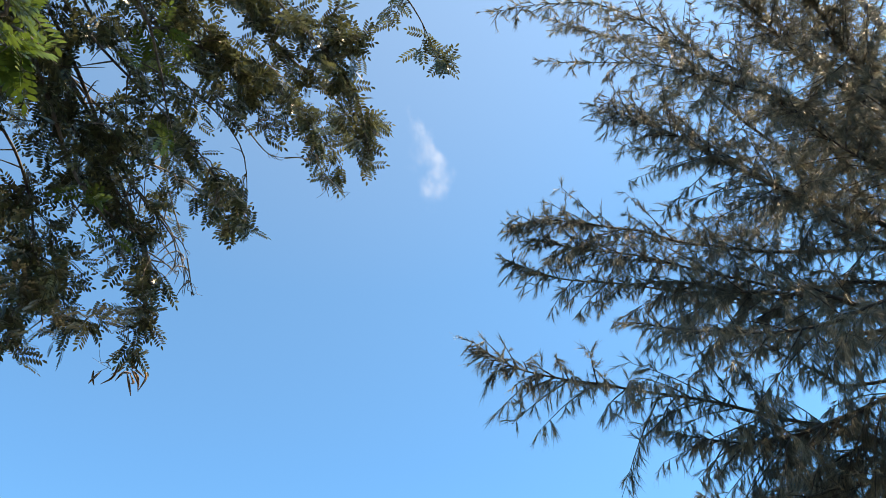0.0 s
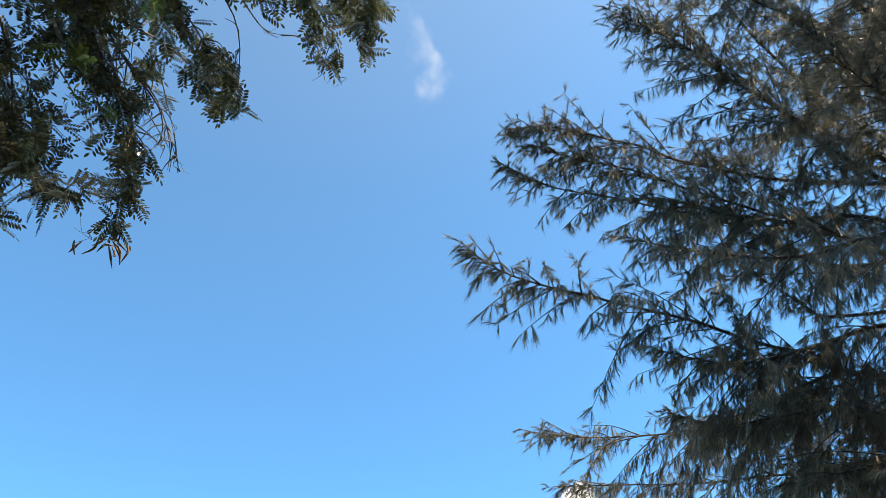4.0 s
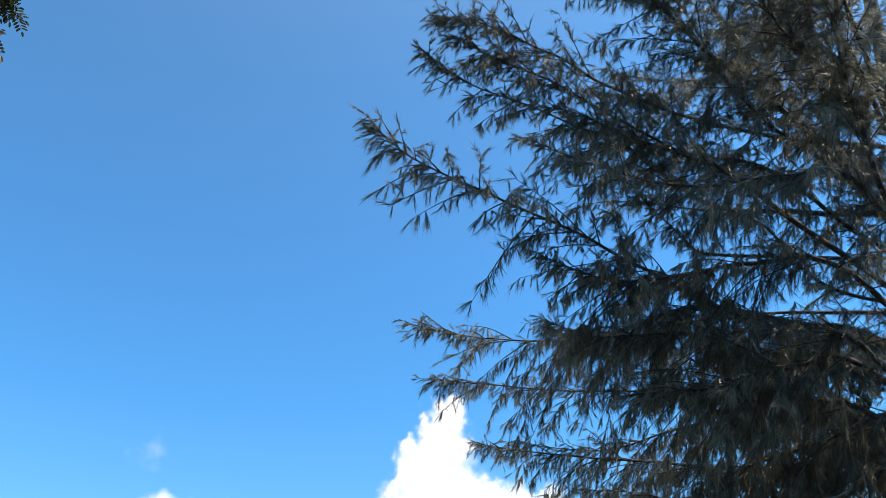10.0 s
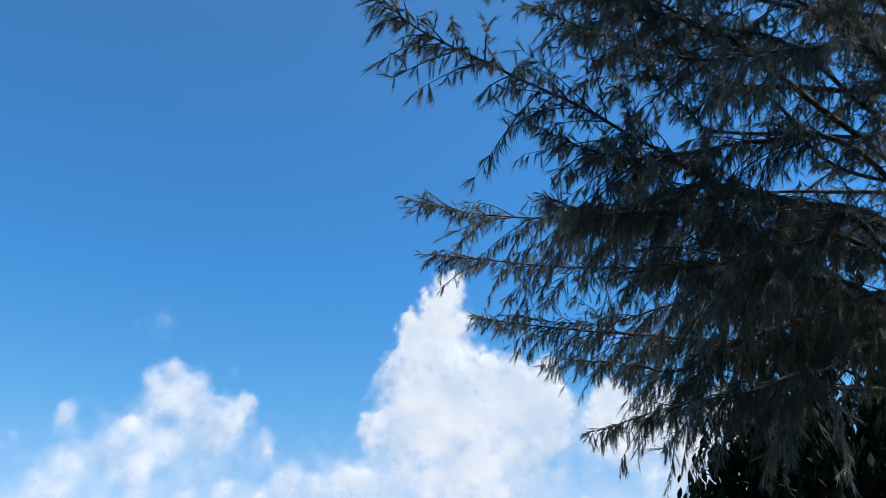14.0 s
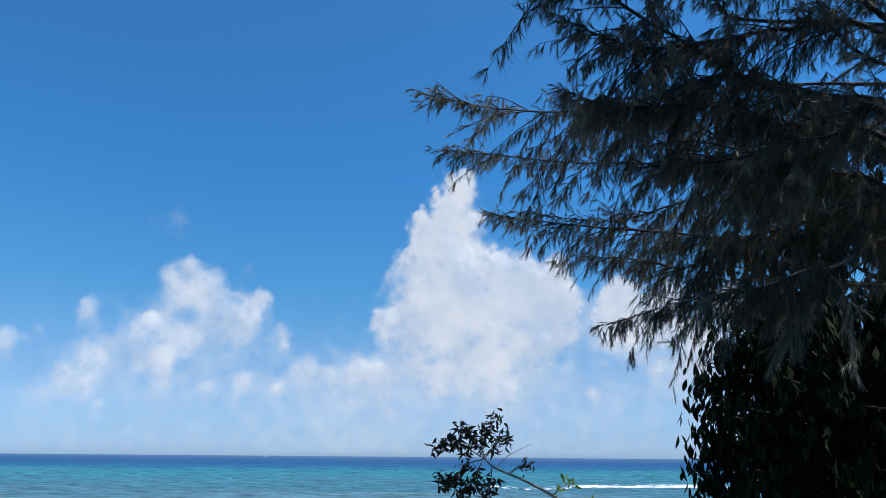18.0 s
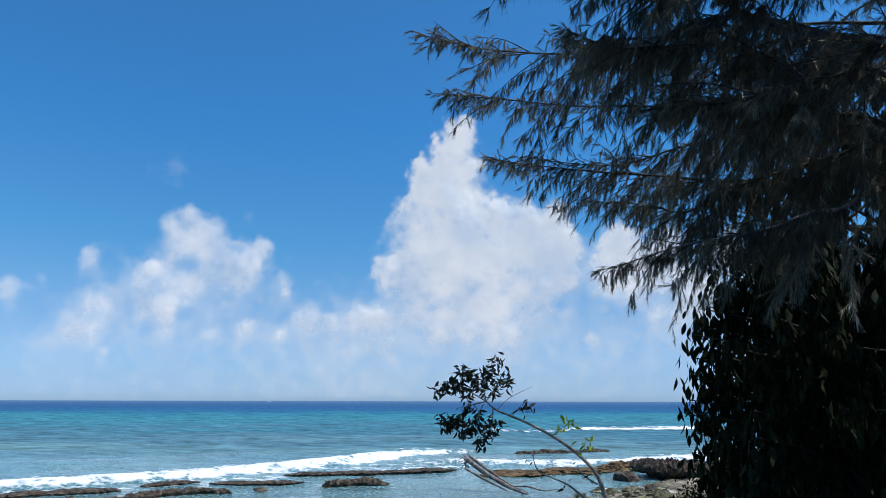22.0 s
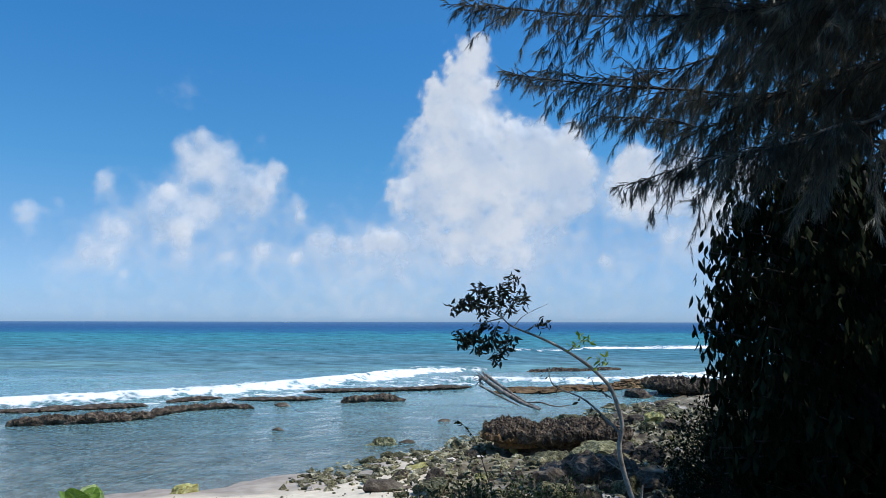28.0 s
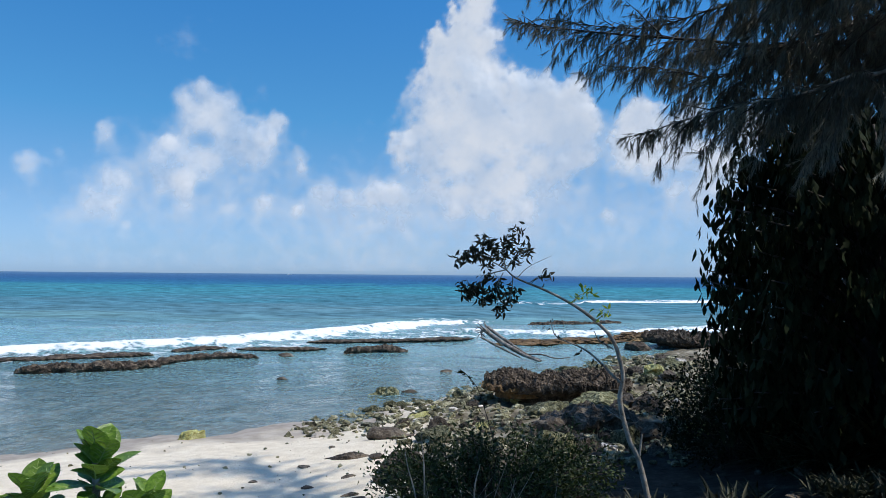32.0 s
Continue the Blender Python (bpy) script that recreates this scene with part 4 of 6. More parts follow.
# limbs on the sides away from the open sea, and inner limbs towards the path
for k in range(7):
    z = 3.8 + 0.6 * k
    a = radians(-25 + 137.5 * k % 190)
    p0 = np.array([np.interp(z, trunk_line[:, 2], trunk_line[:, c]) for c in range(3)])
    run = 3.6 - 0.16 * k
    d = np.array([math.cos(a), math.sin(a), 0.0])
    limb([p0, p0 + d * run * 0.35 + (0, 0, 0.35), p0 + d * run * 0.7 + (0, 0, 0.55), p0 + d * run + (0, 0, 0.5)], 0.026, 0.12)
for k in (3, 5, 8, 10):
    z = 3.7 + 0.3 * k if k < 7 else 6.0 + 0.5 * (k - 7)
    a = radians((160, 215, 185, 235, 170, 200, 180, 250, 228, 268, 240, 255)[k] + rng.uniform(-8, 8))
    p0 = np.array([np.interp(z, trunk_line[:, 2], trunk_line[:, c]) for c in range(3)])
    run = rng.uniform(1.6, 2.5)
    d = np.array([math.cos(a), math.sin(a), 0.0])
    lift = np.interp(z, [3, 6, 10], [0.0, 0.35, 0.7])
    limb([p0, p0 + d * run * 0.35 + (0, 0, 0.15 + lift * 0.4), p0 + d * run * 0.7 + (0, 0, 0.2 + lift * 0.8), p0 + d * run + (0, 0, 0.1 + lift)], 0.019, 0.5, droop=1.4)

# ---- the tree with feathered leaves, over the path ----
feather = thing("feather_leaf_tree", "spreading tree with dark green pinnate leaves, bare twigs and dry pods", "tree", (-3.6, -1.6, 1.45))
FROOT = np.array([-3.6, -1.6, 1.45])
fline = smooth_line([(-3.6, -1.6, 1.2), (-3.5, -1.4, 3.0), (-3.1, -1.0, 5.0), (-2.7, -0.5, 6.6), (-2.2, -0.1, 7.6)], 24)
part("trunk", under(tubes("trunk", [(fline, [0.2, 0.16, 0.13, 0.09, 0.05])], 12, 0.14), FROOT), bark, feather)
# a feathered leaf: a stalk, six pairs of leaflets and one at the end
fv, ff = [], []
for k in range(7):
    u = 0.14 + 0.84 * k / 6
    for s in ((-1, 1) if k < 6 else (0.12,)):
        b = len(fv)
        ln, wd = 0.34 * (1 - 0.3 * abs(u - 0.5)), 0.105
        ax = unit(np.array([0.5, s * 0.87, -0.16]))
        pw = unit(np.array([s * 0.87, -0.5, 0.0]))
        base = np.array([u, 0, -0.18 * u * u])
        for du, w in ((0.03, 0.0), (0.35, wd / 2), (0.72, wd / 2.1), (1.0, 0.0), (0.72, -wd / 2.1), (0.35, -wd / 2)):
            fv.append(base + ax * ln * du + pw * w + (0, 0, abs(w) * 0.25))
        ff += [(b, b + 1, b + 5), (b + 1, b + 2, b + 4, b + 5), (b + 2, b + 3, b + 4)]
b = len(fv)
fv += [(0, -0.008, 0), (0, 0.008, 0), (1.0, 0.003, -0.18), (1.0, -0.003, -0.18), (0.5, -0.006, -0.045), (0.5, 0.006, -0.045)]
ff += [(b, b + 1, b + 5, b + 4), (b + 4, b + 5, b + 2, b + 3)]


limb_bark = surface("twig_bark", [(0.05, 0.043, 0.036), (0.1, 0.09, 0.08), (0.24, 0.22, 0.2)], 7, 0.85, 0.5, 30)


# openings where the sky shows through the crown
GAPS = [((-1.39, 0.67, 5.98), (-3.60, 2.25, 10.22), 0.17), ((-0.94, 1.19, 5.93), (-2.49, 3.55, 10.11), 0.20), ((-0.88, 1.33, 5.87), (-2.34, 3.91, 9.93), 0.20), ((-0.57, 1.11, 6.09), (-1.56, 3.34, 10.49), 0.08), ((-1.41, 1.14, 5.74), (-3.65, 3.44, 9.63), 0.10), ((-0.83, 0.74, 6.18), (-2.20, 2.43, 10.73), 0.07), ((-1.39, 1.50, 5.63), (-3.32, 3.80, 9.12), 0.17), ((-1.31, 1.62, 5.59), (-3.13, 4.09, 9.02), 0.18), ((-1.37, 1.75, 5.46), (-3.27, 4.40, 8.70), 0.23), ((-1.20, 1.63, 5.64), (-2.86, 4.12, 9.13), 0.17)]


def in_gap(p):
    hit = np.zeros(len(p), bool)
    for a, b, r in GAPS:
        a, v = np.array(a), np.array(b) - np.array(a)
        u = np.clip((p - a) @ v / (v @ v), 0, 1)
        hit |= np.linalg.norm(p - a - u[:, None] * v, axis=1) < r
    return hit


def bough(points, leafy=1.0, sizes=(0.09, 0.155), material=None, full=1.0):
    p = np.asarray(points, float)
    near = fline[np.argmin(np.linalg.norm(fline - p[0], axis=1))]
    line = smooth_line([near, (near + p[0]) / 2 + (0, 0, 0.15), *p], 30)
    rows = [(line, [0.015, 0.012, 0.009, 0.006, 0.002])]
    at, ways = [], []
    for k in range(int(36 * leafy)):
        i = rng.integers(8, 30)
        w = unit(line[min(i + 1, 29)] - line[i - 1])
        d = unit(w * 0.5 + random_ways(1)[0] + DOWN * 0.1)
        reach = full * rng.uniform(0.08, 0.42) * np.interp(i, [8, 20, 29], [1.0, 0.85, 0.3])
        tw = smooth_line([line[i], line[i] + d * reach * 0.5 + random_ways(1)[0] * 0.03, line[i] + d * reach + DOWN * 0.06], 6)
        rows.append((tw, [0.006, 0.0035, 0.0015]))
        if k % 7 == 3:
            continue
        m = int(4 + reach * 15)
        u = 1 - 0.7 * rng.uniform(0, 1, m) ** 1.6
        at.append(np.stack([np.interp(u * 5, np.arange(6), tw[:, c]) for c in range(3)], -1))
        ways.append(unit(d * 0.55 + random_ways(m) + DOWN * 0.2))
    ob = part("bough", under(tubes("bough", rows, 5, 0.12), FROOT), limb_bark, feather)
    at, ways = np.concatenate(at), np.concatenate(ways)
    keep = ~in_gap(at + ways * 0.08)
    at, ways = at[keep], ways[keep]
    n = len(at)
    me = scatter("foliage", fv, ff, at, ways, unit(np.array([0, 0, 1.0]) + random_ways(n) * 0.5), rng.uniform(*sizes, n))
    part("foliage", under(me, FROOT), material or pinnate, ob, kind="stuff")


RIM_BOUGHS = [
    [(-2.44, 0.12, 7.22), (-2.33, 1.04, 7.07), (-2.30, 1.63, 6.83), (-2.11, 2.01, 6.72), (-2.11, 2.21, 6.56), (-2.26, 2.44, 6.28)],
    [(-2.06, 0.50, 7.67), (-2.00, 1.14, 7.52), (-1.70, 1.47, 7.53), (-1.50, 1.93, 7.39), (-1.59, 2.34, 7.10)],
    [(-1.72, 0.65, 8.07), (-1.51, 1.35, 7.94), (-1.21, 1.83, 7.84), (-1.06, 2.14, 7.72), (-0.97, 2.39, 7.59)],
    [(-1.16, 0.78, 7.79), (-0.91, 1.29, 7.69), (-0.72, 1.64, 7.60), (-0.66, 1.92, 7.47), (-0.67, 2.17, 7.32)],
    [(-0.66, 0.85, 8.16), (-0.47, 1.22, 8.08), (-0.24, 1.40, 8.04), (-0.13, 1.62, 7.95), (-0.08, 1.88, 7.84)],
    [(-2.64, 0.74, 6.97), (-2.52, 1.24, 6.86), (-2.57, 1.68, 6.61), (-2.70, 1.93, 6.33), (-2.84, 2.10, 6.07)],
]
INNER_BOUGHS = [
    [(-3.03, 1.28, 6.81), (-2.81, 1.82, 6.69), (-2.69, 2.17, 6.55), (-2.62, 2.36, 6.47)],
    [(-2.61, 1.20, 7.49), (-2.38, 1.65, 7.42), (-2.07, 1.99, 7.42), (-1.86, 2.28, 7.37), (-1.68, 2.50, 7.29)],
    [(-2.37, 0.62, 7.32), (-2.23, 1.08, 7.28), (-2.14, 1.71, 7.05), (-2.00, 2.11, 6.90), (-1.96, 2.48, 6.63)],
    [(-1.91, 0.78, 7.83), (-1.73, 1.19, 7.78), (-1.42, 1.55, 7.75), (-1.37, 1.85, 7.63)],
    [(-2.45, 0.39, 7.17), (-2.26, 0.80, 7.18), (-2.19, 1.12, 7.13), (-2.27, 1.42, 6.94)],
    [(-1.41, 0.74, 7.88), (-1.17, 1.22, 7.81), (-0.82, 1.48, 7.79), (-0.55, 1.60, 7.78)],
]
BOUGHS = RIM_BOUGHS + INNER_BOUGHS
for k, row in enumerate(BOUGHS):
    bough(row, 0.4 if k == 4 else (1.3 if k in (0, 5, 6, 8, 10) else 0.85))
# a bough hangs down to the bunch of pods
bough([(-2.18, 2.04, 6.88), (-2.19, 2.18, 6.78), (-2.22, 2.32, 6.68), (-2.26, 2.41, 6.58), (-2.32, 2.52, 6.46)], 0.36, full=0.4)
# lesser boughs fill the crown between them
for a, b in ((8, 1), (9, 2), (2, 3), (7, 1), (6, 5), (10, 0), (3, 11), (0, 8), (1, 9), (10, 8)):
    p, q = (smooth_line(BOUGHS[k], 5) for k in (a, b))
    mid = (p + q) / 2 + rng.normal(size=3) * 0.08
    bough([*mid[:4], mid[3] * 0.5 + mid[4] * 0.5], 0.75)
# a low bough close overhead; brighter greens stand for sun through its leaves
sun_tinted_leaf = surface("pinnate_leaf_sunlit_in_colour", [(0.05, 0.09, 0.012), (0.075, 0.125, 0.02), (0.12, 0.18, 0.03)], 1.5, 0.4, 0, island=0.3, lucent=0.36, spec=0.4)
bough([(-1.50, 0.31, 5.65), (-1.40, 0.31, 5.65), (-1.33, 0.36, 5.61), (-1.30, 0.46, 5.60)], 0.16, (0.12, 0.18), sun_tinted_leaf, 0.4)
bough([(-1.51, 0.26, 5.78), (-1.43, 0.27, 5.77), (-1.37, 0.29, 5.74), (-1.34, 0.35, 5.73)], 0.16, (0.12, 0.18), sun_tinted_leaf, 0.4)
# sprays inside the crown, their sunlight put into the same brighter greens
bough([(-1.58, 0.76, 7.21), (-1.61, 1.15, 7.09), (-1.65, 1.35, 6.99), (-1.67, 1.53, 6.90)], 0.16, (0.11, 0.17), sun_tinted_leaf, 0.5)
bough([(-2.19, 1.39, 6.71), (-2.16, 1.53, 6.63), (-2.11, 1.73, 6.54), (-2.09, 1.87, 6.46)], 0.1, (0.11, 0.17), sun_tinted_leaf, 0.4)
# bare dead twigs at the crown's rim
bare = surface("bare_dead_twig", [(0.14, 0.12, 0.1), (0.26, 0.23, 0.2), (0.4, 0.37, 0.33)], 12, 0.85, 0.3, 60)
for base, tip in (((-1.95, 1.91, 7.08), (-2.19, 2.23, 6.73)), ((-2.19, 2.23, 6.73), (-2.28, 2.40, 6.53)), ((-2.28, 2.40, 6.53), (-2.38, 2.51, 6.36)), ((-2.38, 2.51, 6.36), (-2.50, 2.53, 6.25)), ((-1.95, 1.91, 7.08), (-1.96, 2.31, 6.81)), ((-1.96, 2.31, 6.81), (-1.98, 2.49, 6.65)), ((-1.40, 1.74, 7.34), (-1.21, 2.02, 7.25)), ((-1.21, 2.02, 7.25), (-1.05, 2.10, 7.25)), ((-1.02, 2.10, 7.33), (-1.00, 2.32, 7.12)), ((-1.00, 2.21, 7.23), (-0.90, 2.36, 7.14)), ((-2.19, 1.92, 6.86), (-2.13, 2.28, 6.66)), ((-2.07, 2.02, 6.85), (-1.98, 2.33, 6.70)), ((-1.87, 1.81, 7.13), (-1.77, 2.07, 7.00)), ((-1.66, 1.91, 7.18), (-1.54, 2.16, 7.05)), ((-0.65, 1.84, 7.50), (-0.57, 2.10, 7.34)), ((-2.39, 1.71, 6.80), (-2.32, 2.12, 6.59)), ((-1.26, 1.48, 7.65), (-1.04, 1.74, 7.57)), ((-2.30, 1.30, 7.07), (-2.03, 1.39, 7.03))):
    b, e = np.array(base), np.array(tip)
    m = (b + e) / 2 + rng.normal(size=3) * 0.03
    rows = [(smooth_line([b, m, e], 10), [0.006, 0.004, 0.0015])]
    for q in range(3):
        s = m + (e - m) * rng.uniform(0, 0.8)
        rows.append((smooth_line([s, s + unit(e - b + rng.normal(size=3) * 0.2) * 0.05, s + unit(e - b + rng.normal(size=3) * 0.25) * 0.11], 5), [0.0025, 0.001]))
    part("dead_twig", under(tubes("dead_twig", rows, 5, 0.1), FROOT), bare, feather, "bare pale dead twig")
# dry pods hang in a bunch at the end of the longest bough
pod_mat = surface("dry_brown_pod", [(0.12, 0.07, 0.035), (0.2, 0.12, 0.06)], 20, 0.7, 0.2, 80)
for k in range(14):
    p = np.array([-2.45, 2.60, 6.22]) + rng.normal(size=3) * (0.06, 0.04, 0.04) + (0.05 * (k % 3), 0, 0)
    d = unit(rng.normal(size=3) * 0.5 + DOWN)
    c = unit(rng.normal(size=3)) * 0.03
    ln = rng.uniform(0.09, 0.17)
    pod = tubes("pod", [(smooth_line([p, p + d * ln * 0.5 + c, p + d * ln], 8), [0.003, 0.007, 0.008, 0.006, 0.002])], 6, 0.2)
    part("pod", under(pod, FROOT), pod_mat, feather, "dry brown seed pod")
# the crown is carried on unseen, over and behind the path, to block skylight
for k in range(16):
    a = radians(150 + 15 * k)
    end = np.array([-1.6 + math.cos(a) * rng.uniform(1.5, 3.6), -0.9 + math.sin(a) * rng.uniform(1.2, 3.2), rng.uniform(5.4, 8.2)])
    mid = (end + np.array([-2.2, -0.4, 7.2])) / 2 + (0, 0, 0.3)
    bough([(-2.2, -0.3, 7.2), mid, end * 0.75 + mid * 0.25 + (0, 0, 0.1), end], 0.32, (0.2, 0.3))

# ---- reef, boulders and stones ----
def ball(n):
    bm = bmesh.new()
    bmesh.ops.create_icosphere(bm, subdivisions=n, radius=1.0)
    v = np.array([x.co[:] for x in bm.verts])
    f = np.array([[x.index for x in t.verts] for t in bm.faces])
    bm.free()
    return v, f


BALLS = {n: ball(n) for n in (1, 2, 3, 4, 5)}


def rock_mesh(name, size, seed, fine=4, rugged=0.35, flat=0.0, pits=0.12, undercut=0.0, cuts=0):
    """A weathered stone: a ball pushed in and out by noise, levelled at the top as far as flat says."""
    v, f = BALLS[fine]
    s = np.asarray(size, float)
    big = fbm(v * 1.3 + seed * 7.7, 3, seed) - 0.5
    v = v * (1 + rugged * 1.6 * big)[:, None]
    r = np.random.default_rng(seed)
    for k in range(cuts):
        way = unit(r.normal(size=3))
        v = v - np.maximum(v @ way - r.uniform(0.45, 0.8), 0)[:, None] * way
    if flat:
        v = v.copy()
        v[:, 2] = np.where(v[:, 2] > 1 - flat, (1 - flat) + (v[:, 2] - 1 + flat) * 0.25, v[:, 2])
    if undercut:
        v = v * np.stack([1 - undercut * np.clip(0.25 - v[:, 2] * 1.6, 0, 1)] * 2 + [np.ones(len(v))], -1)
    v = v * s
    ridge = 1 - np.abs(2 * fbm(v * (2.6 / max(s.min(), 0.12)) + seed, 4, seed + 3) - 1)
    v = v * (1 + pits * (ridge - 0.6))[:, None]
    crag = fbm(v * 9 + seed, 3, seed + 5) - 0.5
    if flat:
        v[:, 2] += (fbm(v * 3.1 + seed, 4, seed + 8) - 0.5) * 0.9 * s[2] * (v[:, 2] > 0)
        v[:, 1] += (fbm(v * 1.7 + seed + 50, 3, seed + 9) - 0.5) * 0.9 * s[1]
    if fine > 4:
        spike = 1 - np.abs(2 * fbm(v * 4.5 + seed, 3, seed + 11) - 1)
        v[:, 2] += 0.3 * s[2] * (spike ** 2 - 0.5) * np.clip(v[:, 2] / s[2] * 3, 0, 1)
    v = v + unit(v) * (crag * pits * 0.7 * min(1.0, s.max()))[:, None]
    return raw(name, v, [f], fine < 3)


def rock(name, at, size, seed, material, label, turn=0.0, fine=4, rugged=0.35, flat=0.0, pits=0.12, group="", sink=0.25, undercut=0.0):
    me = rock_mesh(name, size, seed, fine, rugged, flat, pits, undercut, 5 if fine > 3 else 3)
    me.materials.append(material)
    ob = new(name, me)
    ob.location = (at[0], at[1], at[2] + size[2] * (1 - 2 * sink) * 0.5)
    ob.rotation_euler = (0, 0, radians(turn))
    return tagged(ob, label, "rock", group=group)


def ledge_mesh(name, size, seed, lip=0.42):
    """An overhanging slab: a craggy top, a ragged rim and a front cut in below it."""
    n = 230
    a = np.linspace(0, 2 * np.pi, n, endpoint=False)
    ring = np.stack([np.cos(a), np.sin(a), 0 * a], -1)
    out = (np.abs(ring[:, 0]) ** 3 + np.abs(ring[:, 1]) ** 3) ** (-1 / 3) * (0.72 + 0.56 * fbm(ring * 1.6 + seed, 5, seed))
    steps_in = [(k / 22, 1.0 - 0.25 * (k / 22) ** 3) for k in range(1, 23)] + [(1.0, 0.62), (0.97, 0.45), (0.86, 0.36), (0.7, 0.28), (0.62, 0.1), (0.62, -0.5)]
    v = np.concatenate([np.stack([ring[:, 0] * out * r * size[0], ring[:, 1] * out * r * size[1], np.full(n, h * size[2])], -1) for r, h in steps_in])
    crag = 1 - np.abs(2 * fbm(v * 2.6 + seed, 5, seed + 2) - 1)
    slow = fbm(v * 0.9 + seed, 3, seed + 4) - 0.5
    up = np.repeat([1.0] * 22 + [0.7, 0.45, 0.3, 0.2, 0.1, 0.0], n)
    spike = 1 - np.abs(2 * fbm(v * 7 + seed, 3, seed + 9) - 1)
    v[:, 2] += up * size[2] * (0.8 * slow + lip * 1.3 * (crag - 0.6) + 0.75 * (spike ** 2 - 0.45) + 0.5 * (fbm(v * 15 + seed, 2, seed + 6) - 0.5))
    v[:, :2] *= (1 + 0.12 * (fbm(v * 5 + seed, 3, seed + 7) - 0.5))[:, None]
    v = np.vstack([v, [0, 0, size[2]]])
    i, j = np.meshgrid(np.arange(len(steps_in) - 1), np.arange(n), indexing="ij")
    k = (j + 1) % n
    q = np.stack([i * n + j, (i + 1) * n + j, (i + 1) * n + k, i * n + k], -1).reshape(-1, 4)
    cap = np.array([[len(v) - 1, b, (b + 1) % n] for b in range(n)])
    return raw(name, v, [q, cap])


def ledge(at, size, seed, material, label, turn=0.0):
    me = ledge_mesh("rock_ledge", size, seed)
    me.materials.append(material)
    ob = new("rock_ledge", me)
    ob.location, ob.rotation_euler = at, (0, 0, radians(turn))
    return tagged(ob, label, "rock")


REEF = "reef ledges in the shallows"


def reef_bar(points, wide, high, seed, material, label, name="reef_ledge"):
    """A long low bar of reef along a line on the plan: a ragged outline, a cut-in foot and a spiky, pitted top."""
    p = np.asarray([(x, y, 0.0) for x, y in points])
    length = np.linalg.norm(np.diff(p, axis=0), axis=1).sum()
    n, m = max(20, int(length / 0.05)), 17
    line = smooth_line(p, n)
    way = unit(np.gradient(line, axis=0))
    side = np.stack([-way[:, 1], way[:, 0], 0 * way[:, 0]], -1)
    u = np.linspace(0, 1, n)
    taper = np.clip(np.minimum(u, 1 - u) * length / (0.9 * wide), 0.04, 1) ** 0.5
    w = wide * taper * (0.55 + 0.9 * fbm(line * 0.9 + seed, 4, seed))
    h = high * taper * (0.35 + 1.3 * fbm(line * 1.3 + seed * 2, 4, seed + 1))
    prof = [(-0.42, -1.2), (-0.42, 0.05), (-0.5, 0.35), (-0.52, 0.6), (-0.46, 0.85)] + [(-0.4 + 0.8 * k / 6, 1.0) for k in range(7)] + [(0.46, 0.85), (0.52, 0.6), (0.5, 0.35), (0.42, 0.05), (0.42, -1.2)]
    v = np.stack([line + side * (a * w)[:, None] + np.stack([0 * h, 0 * h, b * h], -1) for a, b in prof], 1).reshape(-1, 3)
    top = np.tile([np.clip(b, 0, 1) for a, b in prof], n)
    spike = 1 - np.abs(2 * fbm(v * 3.4 + seed, 4, seed + 3) - 1)
    v[:, 2] += top * high * (0.8 * (spike - 0.62) + 1.3 * (fbm(v * 9 + seed, 3, seed + 4) - 0.5))
    v[:, :2] += (np.stack([fbm(v * 6 + seed, 3, seed + 5), fbm(v * 6 + seed + 40, 3, seed + 6)], -1) - 0.5) * wide * 0.45
    i, j = np.meshgrid(np.arange(n - 1), np.arange(m - 1), indexing="ij")
    k = i * m + j
    q = np.stack([k, k + m, k + m + 1, k + 1], -1).reshape(-1, 4)
    me = raw(name, v, [q, [tuple(range(m))], [tuple(range(n * m - 1, (n - 1) * m - 1, -1))]])
    me.transform(Matrix.Translation((-p[0][0], -p[0][1], 0.0)))
    me.materials.append(material)
    ob = new(name, me)
    ob.location = (p[0][0], p[0][1], 0.0)
    return tagged(ob, label, "rock", group=REEF)


reef_bar([(-12.6, 21.2), (-11.5, 21.6), (-10.2, 22.0), (-8.9, 22.9)], 0.57, 0.20, 3, reef, "long low dark pitted reef ledge in shallow water")
reef_bar([(-9.3, 23.1), (-8.6, 24.6), (-7.6, 25.4), (-6.5, 25.3)], 0.51, 0.14, 5, reef, "low brown reef ledge awash in shallow water")
reef_bar([(-3.7, 27.2), (-2.7, 27.8), (-1.3, 27.8)], 0.57, 0.18, 8, reef, "dark pitted reef rock in shallow water")
reef_bar([(-15.4, 23.6), (-13.2, 24.8), (-11.6, 25.5), (-10.6, 26.2)], 0.95, 0.07, 14, reef, "thin dark reef edge washed by foam")
reef_bar([(-10.2, 27.2), (-9.4, 28.0), (-8.6, 28.6)], 0.85, 0.08, 12, reef, "thin dark reef edge washed by foam")
reef_bar([(-8.0, 28.2), (-6.2, 28.2), (-4.7, 28.5)], 0.85, 0.075, 15, reef, "thin dark reef edge washed by foam")
reef_bar([(-5.8, 31.4), (-2.1, 32.4), (1.4, 33.9)], 0.9, 0.065, 17, reef, "long thin reef edge below the breakers")
reef_bar([(5.0, 42.6), (7.7, 43.2), (11.2, 44.9)], 0.60, 0.19, 19, reef, "thin dark reef standing in the surf")
reef_bar([(2.4, 31.0), (4.4, 32.0), (6.5, 32.6), (9.0, 34.0)], 2.2, 0.10, 21, shelf_rock, "flat orange-brown rock shelf above the lagoon", "rock_shelf")
